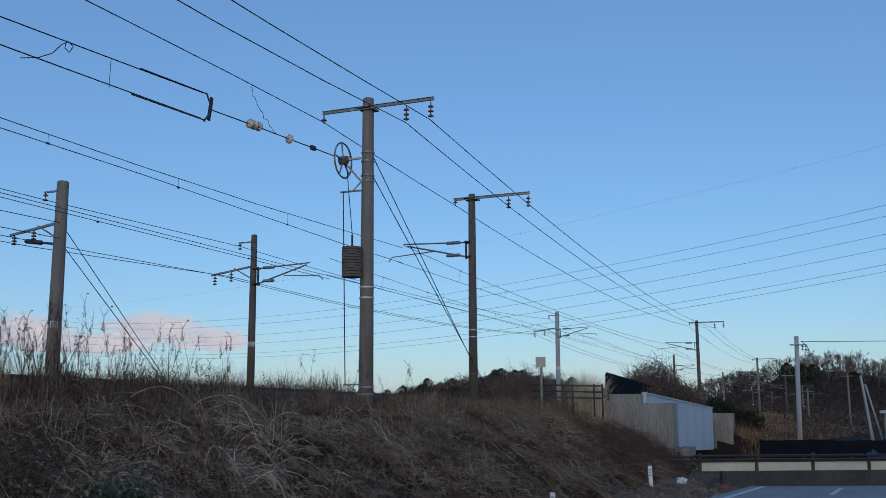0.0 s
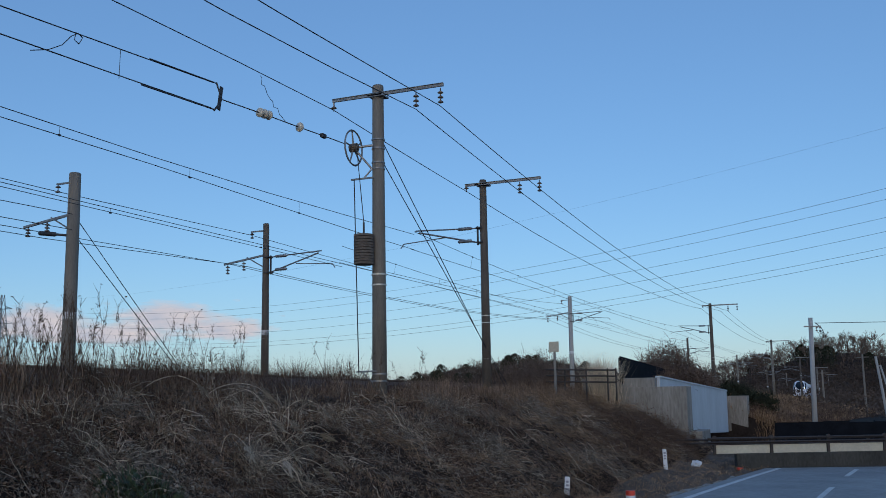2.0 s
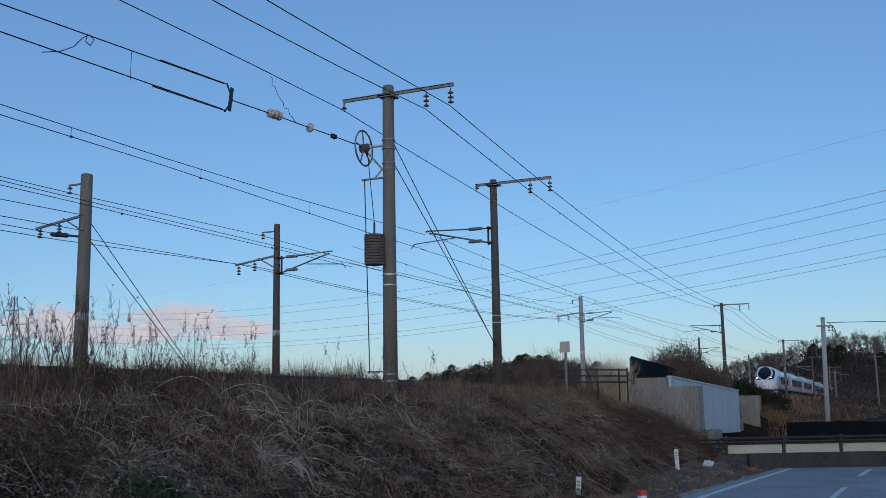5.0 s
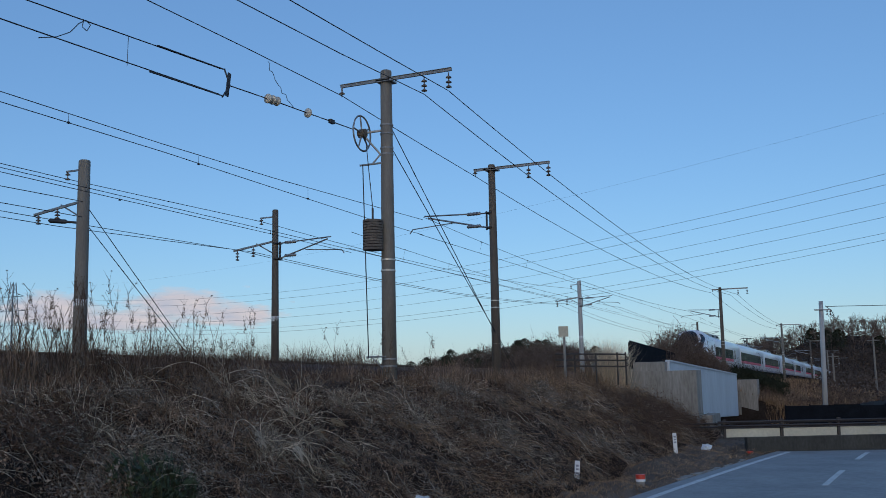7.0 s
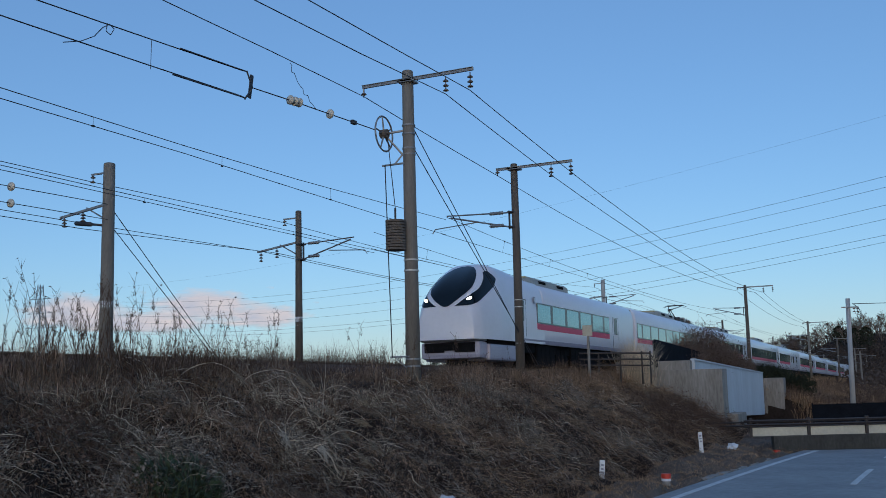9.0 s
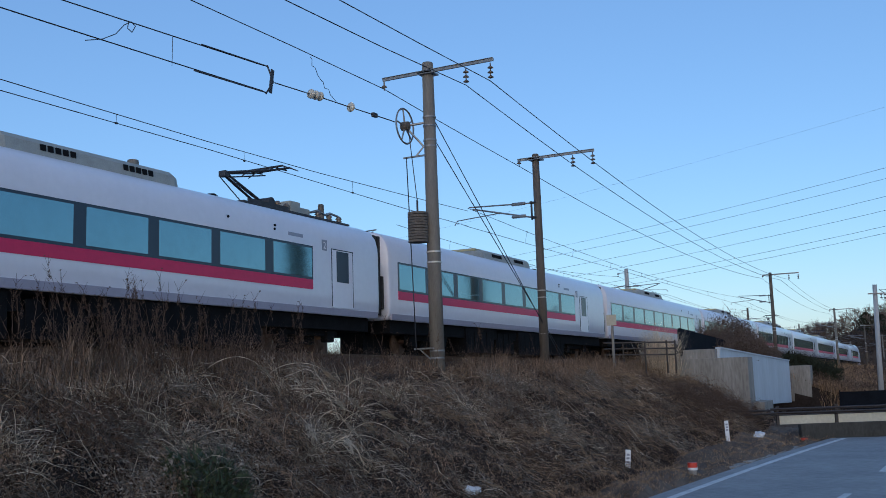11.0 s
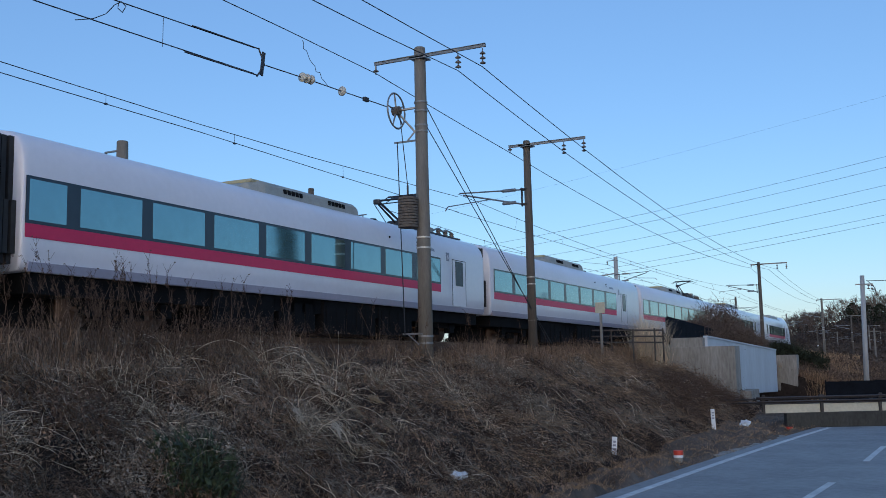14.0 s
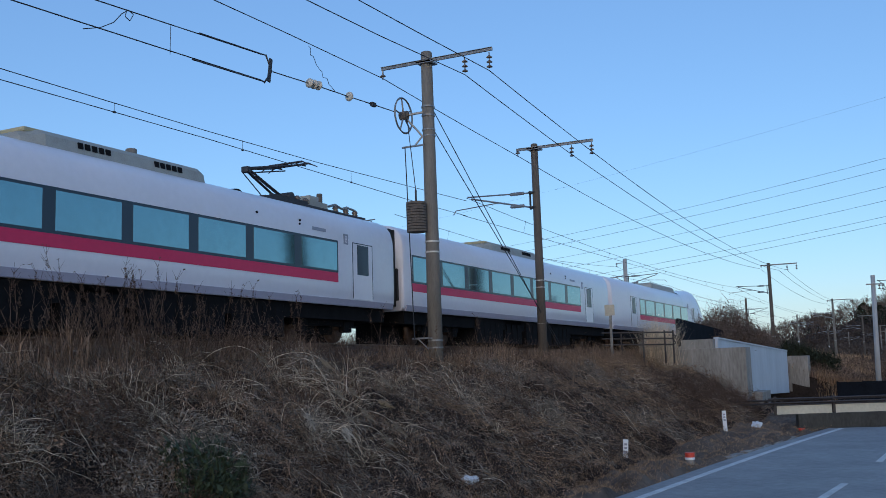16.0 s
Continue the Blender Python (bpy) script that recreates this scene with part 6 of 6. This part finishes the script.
def roadside_wall():
    v = (WALL_B - WALL_A)
    length, rz = v.length, math.degrees(math.atan2(v.y, v.x))
    bm = bmesh.new()
    box(bm, (length / 2 + 0.8, 0.15, 0.0), (length - 1.6, 0.30, 0.90), bevel=0.03)
    w = part("roadside_wall", bm, M["moss"], at=pose(WALL_A.x, WALL_A.y, -1.0, 0, 0, rz))
    tagged(w, "low dark mossy concrete wall at the road bend", "wall", kind="structure")
    for off, zz, name in ((0.12, -0.56, "near"), (5.6, -0.86, "far")):
        f = tagged(empty("pipe_railing", pose(WALL_A.x - off * math.sin(radians(rz)), WALL_A.y + off * math.cos(radians(rz)), zz, 0, 0, rz) @ pose(0.6, 0, 0)), "brown steel railing with cream lower boards" if off < 1 else "brown steel railing across the lane", "railing", "railings at the bend")
        n = 9
        for i in range(n):
            bm = bmesh.new()
            box(bm, (0.25 + 2.05 * i, 0, 0.30), (0.09, 0.09, 0.64), bevel=0.012)
            box(bm, (0.25 + 2.05 * i, -0.05, 0.55), (0.12, 0.05, 0.16), bevel=0.012)
            part("post", bm, M["brown"], f)
        for z in (0.40, 0.54):
            bm = bmesh.new()
            rod(bm, (0, -0.06, z), (16.9, -0.06, z), 0.036, 0.036, 8)
            part("rail", bm, M["brown"], f)
        if off < 1:
            for i in range(n - 1):
                bm = bmesh.new()
                box(bm, (1.275 + 2.05 * i, 0.03, 0.155), (1.92, 0.05, 0.30), bevel=0.008)
                part("board", bm, M["cream"], f, "cream board")
            bm = bmesh.new()
            rod(bm, (0, -0.04, 0.33), (16.9, -0.04, 0.33), 0.02, 0.02, 8)
            part("rail", bm, M["brown"], f)
    bm = bmesh.new()
    for i in range(12):
        box(bm, (0.6 + 1.2 * i, 0, 0.45), (1.16, 0.06, 0.9 + 0.05 * (i % 3)))
        box(bm, (1.2 * i, 0, 0.45), (0.06, 0.1, 1.05))
    d = part("dark_net_fence", bm, M["darkpanel"], at=pose(-5.3, 55.0, -0.92, 0, 0, rz * 0.3))
    tagged(d, "dark netting fence behind the railings", "fence")


roadside_wall()


def light_pole():
    p = tagged(empty("utility_pole", pose(-4.05, 66.0, -2.5, 0, 1.3, 0)), "pale slender concrete utility pole with one cable", "utility pole")
    bm = bmesh.new()
    rod(bm, (0, 0, 0), (0, 0, 8.6), 0.17, 0.13, 14)
    part("shaft", bm, M["pole_light"], p, smooth=True)
    bm = bmesh.new()
    box(bm, (0.1, -0.15, 8.05), (1.0, 0.07, 0.08), bevel=0.01)
    part("crossarm", bm, M["steel"], p)
    for dx in (0.35, 0.55):
        insulator(p, (dx, -0.15, 8.05), 0.3, 2)
    bm = bmesh.new()
    path_rod(bm, [(0.25, -0.1, 8.3), (0.6, -0.1, 8.0), (0.75, -0.1, 7.65), (0.5, -0.1, 7.75)], 0.02)
    part("cable_loop", bm, M["wire"], p)
    wire("service_cable", [(-3.6, 65.9, 5.75), (30, 72, 5.6)], 0.02, "thin cable running off from the utility pole", sag=0.2, group="cables")
    for x, y, z, h, lean in ((-2.3, 148, -3.6, 10.0, 0), (-7.7, 150, -3.6, 8.0, 0)):
        bm = bmesh.new()
        rod(bm, (0, 0, 0), (lean, 0, h), 0.17, 0.12, 10)
        box(bm, (0, 0, h - 0.4), (1.6, 0.1, 0.1))
        tagged(part("utility_pole", bm, M["pole"], at=pose(x, y, z)), "distant slender utility pole", "utility pole")
    bm = bmesh.new()
    rod(bm, (0, 0, 0), (-0.75, 0, 6.6), 0.13, 0.10, 10)
    rod(bm, (0.9, 0.4, 0), (-0.45, 0, 5.9), 0.08, 0.08, 8)
    tagged(part("braced_pole", bm, M["pole_light"], at=pose(0.35, 90, -2.3)), "leaning pale pole with a slanted brace", "utility pole")


light_pole()


def house():
    h = tagged(empty("house", pose(5.2, 92, -2.6)), "small beige house with a pale flat roof edge", "house")
    bm = bmesh.new()
    box(bm, (0, 0, 1.9), (8.0, 6.0, 3.8), bevel=0.02)
    part("wall", bm, M["wall_house"], h)
    bm = bmesh.new()
    box(bm, (0, 0, 3.92), (8.6, 6.6, 0.22), bevel=0.03)
    part("roof", bm, M["panel"], h)
    for x in (-2.4, 0.2, 2.6):
        w = part("window", box(bmesh.new(), (x, -3.02, 2.3), (1.2, 0.08, 1.1), bevel=0.01), M["frame"], h)
        part("pane", box(bmesh.new(), (x, -3.07, 2.3), (1.06, 0.03, 0.96)), M["glass"], w)


house()


def parked_car(x, y, z, rz, material, label):
    c = tagged(empty("car", pose(x, y, z, 0, 0, rz)), label, "car")
    bm = bmesh.new()
    rows = []
    for yy, zt, w in ((-2.0, 0.75, 0.72), (-1.7, 0.92, 0.82), (-0.9, 1.0, 0.84), (-0.35, 1.45, 0.74), (0.9, 1.48, 0.74), (1.6, 1.05, 0.82), (2.0, 0.9, 0.76)):
        rows.append([bm.verts.new((sx * w * k, yy, zz)) for sx, k, zz in ((-1, 1, 0.28), (-1, 1.03, 0.72), (-1, 0.9 if zt > 1.2 else 1, zt), (1, 0.9 if zt > 1.2 else 1, zt), (1, 1.03, 0.72), (1, 1, 0.28))])
    for p, q in zip(rows, rows[1:]):
        for i in range(6):
            bm.faces.new((p[i], p[(i + 1) % 6], q[(i + 1) % 6], q[i]))
    bm.faces.new(rows[0]), bm.faces.new(rows[-1][::-1])
    part("body", bm, M[material], c, smooth=False)
    for sx in (-1, 1):
        part("side_window", box(bmesh.new(), (sx * 0.73, 0.3, 1.2), (0.06, 1.3, 0.34), ry=-sx * 8), M["glass_black"], c)
    part("windscreen", box(bmesh.new(), (0, -0.64, 1.22), (1.3, 0.04, 0.5), rx=-50), M["glass_black"], c)
    for sx in (-0.76, 0.76):
        for yy in (-1.25, 1.25):
            bm = bmesh.new()
            rod(bm, (sx - 0.09, yy, 0.3), (sx + 0.09, yy, 0.3), 0.3, 0.3, 16)
            part("wheel", bm, M["under"], c)


parked_car(-0.3, 56.5, -1.75, 80, "carblue", "dark blue car parked behind the netting")
parked_car(3.2, 58.0, -1.75, 82, "frame", "dark car parked behind the netting")


def trackside():
    s = tagged(empty("track_sign", pose(-12.47, 40.0, 1.35)), "small square plate on a pale post beside the track", "sign")
    bm = bmesh.new()
    box(bm, (0, 0, 1.2), (0.09, 0.09, 2.4), bevel=0.01)
    part("post", bm, M["concrete"], s)
    bm = bmesh.new()
    box(bm, (0, -0.07, 2.22), (0.42, 0.03, 0.44), bevel=0.006)
    part("plate", bm, M["cream"], s)
    f = tagged(empty("pipe_fence", pose(0, 0, 0)), "rusty pipe railing on the crest of the bank", "railing")
    pts = [(-13.4, 41.6), (-11.7, 42.0), (-10.45, 42.2)]
    for z in (2.62, 2.36, 2.10):
        bm = bmesh.new()
        path_rod(bm, [(x, y, z + 0.06 - 0.04 * i) for i, (x, y) in enumerate(pts)], 0.034, 6)
        if z > 2.1:
            path_rod(bm, [(-10.45, 42.2, z - 0.08), (-10.35, 42.25, z - 0.2), (-10.45, 42.2, z - 0.3)], 0.024, 6)
        part("rail", bm, M["brown"], f)
    for x, y in pts[1:] + [(-12.6, 41.8), (-10.8, 42.15)]:
        bm = bmesh.new()
        rod(bm, (x, y, 1.3), (x, y, 2.70), 0.036, 0.036, 8)
        part("post", bm, M["brown"], f)


trackside()


def marker(x, y, h, lean, label):
    z = ground_z(x, y)
    p = tagged(empty("marker_post", pose(x, y, z - 0.08, 0, lean, 20)), label, "marker post", "white marker posts")
    bm = bmesh.new()
    box(bm, (0, 0, h / 2), (0.13, 0.045, h), bevel=0.012)
    part("post", bm, M["white"], p)
    for i in range(3):
        bm = bmesh.new()
        box(bm, (0, -0.0245, h - 0.12 - 0.09 * i), (0.07, 0.004, 0.05))
        part("mark", bm, M["mark"], p, "faded blue-grey bar")


marker(-7.42, 24.4, 0.62, 4, "short white boundary post with blue marks on the verge")
marker(-6.75, 33.5, 0.78, -2, "short white boundary post with blue marks on the verge")


def red_post(x, y, h):
    p = tagged(empty("boundary_stone", pose(x, y, ground_z(x, y) - 0.05)), "squat concrete post with a red and white top", "boundary post")
    bm = bmesh.new()
    rod(bm, (0, 0, 0), (0, 0, h), 0.11, 0.10, 12)
    part("stub", bm, M["concrete"], p)
    for z0, z1, m in ((h, h + 0.06, "white"), (h + 0.06, h + 0.17, "orange")):
        bm = bmesh.new()
        rod(bm, (0, 0, z0), (0, 0, z1), 0.115, 0.115, 14)
        part("band", bm, M[m], p)


red_post(-5.78, 24.3, 0.22)
red_post(-4.72, 36.0, 0.02)


def crumpled(x, y, size, n, label):
    r = np.random.default_rng(int(abs(x * 100)))
    bm = bmesh.new()
    for i in range(n):
        bmesh.ops.create_icosphere(bm, subdivisions=2, radius=size * r.uniform(0.5, 0.9), matrix=Matrix.Translation((r.normal(0, size * 0.6), r.normal(0, size * 0.45), size * r.uniform(0.3, 0.8))))
    for v in bm.verts:
        v.co += Vector(r.normal(0, size * 0.16, 3))
    tagged(part("plastic_bag", bm, M["bag"], at=pose(x, y, ground_z(x, y))), label, "litter")


crumpled(-7.80, 16.3, 0.11, 5, "crumpled white plastic bag in the weeds")
crumpled(-6.25, 36.1, 0.16, 6, "heap of torn white plastic bags on the verge")


# ---- evening clouds low over the horizon ----
def clouds():
    m = bpy.data.materials.new("pink_cloud")
    m.use_nodes = True
    n, link = m.node_tree.nodes, m.node_tree.links.new
    b = n["Principled BSDF"]
    n.remove(b)
    co = n.new("ShaderNodeTexCoord")
    mp = n.new("ShaderNodeMapping")
    mp.inputs["Scale"].default_value = (1.3, 1.5, 1)
    link(co.outputs["Generated"], mp.inputs["Vector"])
    t = n.new("ShaderNodeTexNoise")
    t.inputs["Scale"].default_value, t.inputs["Detail"].default_value, t.inputs["Roughness"].default_value = 2.6, 7, 0.55
    link(mp.outputs[0], t.inputs["Vector"])
    g = n.new("ShaderNodeTexGradient")
    g.gradient_type = "SPHERICAL"
    mp2 = n.new("ShaderNodeMapping")
    mp2.inputs["Location"].default_value, mp2.inputs["Scale"].default_value = (-1, -1, 0), (2, 2, 0)
    link(co.outputs["Generated"], mp2.inputs["Vector"])
    link(mp2.outputs[0], g.inputs[0])
    s = n.new("ShaderNodeMath")
    s.operation = "ADD"
    link(t.outputs[0], s.inputs[0]), link(g.outputs[0], s.inputs[1])
    r = n.new("ShaderNodeMapRange")
    r.inputs[1].default_value, r.inputs[2].default_value, r.inputs[4].default_value = 0.66, 1.05, 0.9
    link(s.outputs[0], r.inputs[0])
    e, tr, mx = n.new("ShaderNodeEmission"), n.new("ShaderNodeBsdfTransparent"), n.new("ShaderNodeMixShader")
    ramp = n.new("ShaderNodeMix")
    ramp.data_type = "RGBA"
    ramp.inputs["A"].default_value, ramp.inputs["B"].default_value = CLOUD_A, CLOUD_B
    link(t.outputs[0], ramp.inputs["Factor"])
    link(ramp.outputs["Result"], e.inputs[0])
    link(r.outputs[0], mx.inputs[0]), link(tr.outputs[0], mx.inputs[1]), link(e.outputs[0], mx.inputs[2])
    link(mx.outputs[0], n["Material Output"].inputs[0])
    for az, el, w, h in ((45.9, 4.2, 330, 120), (39.2, 4.55, 360, 110), (35.9, 3.9, 290, 85), (42.4, 3.6, 480, 70)):
        d = 2600.0
        c = Vector((-math.sin(radians(az)) * d, math.cos(radians(az)) * d, 1.6 + math.tan(radians(el)) * d))
        bm = bmesh.new()
        bmesh.ops.create_grid(bm, x_segments=2, y_segments=2, size=0.5, matrix=Matrix.Diagonal((w, h, 1, 1)))
        ob = part("cloud", bm, m, at=Matrix.Translation(c) @ pose(0, 0, 0, 90, 0, az))
        ob.visible_shadow = False
        tagged(ob, "low pink-grey evening cloud", "cloud", kind="structure")


CLOUD_A, CLOUD_B = (0.40, 0.41, 0.48, 1), (0.98, 0.70, 0.52, 1)
clouds()


# ---- broken gutter slabs along the road edge ----
for i, (y, ln) in enumerate(((26.6, 1.1), (27.9, 0.8), (29.1, 1.2), (30.6, 0.9), (32.0, 1.1))):
    bm = bmesh.new()
    box(bm, (0, 0, 0), (0.24, ln, 0.08), rz=-6 + 3 * math.sin(i * 2.3), bevel=0.015)
    tagged(part("gutter_slab", bm, M["concrete"], at=pose(road_left(y) - 0.62, y, -1.03)), "worn concrete gutter slab half buried in the verge", "kerb slab", "gutter slabs")

motions()
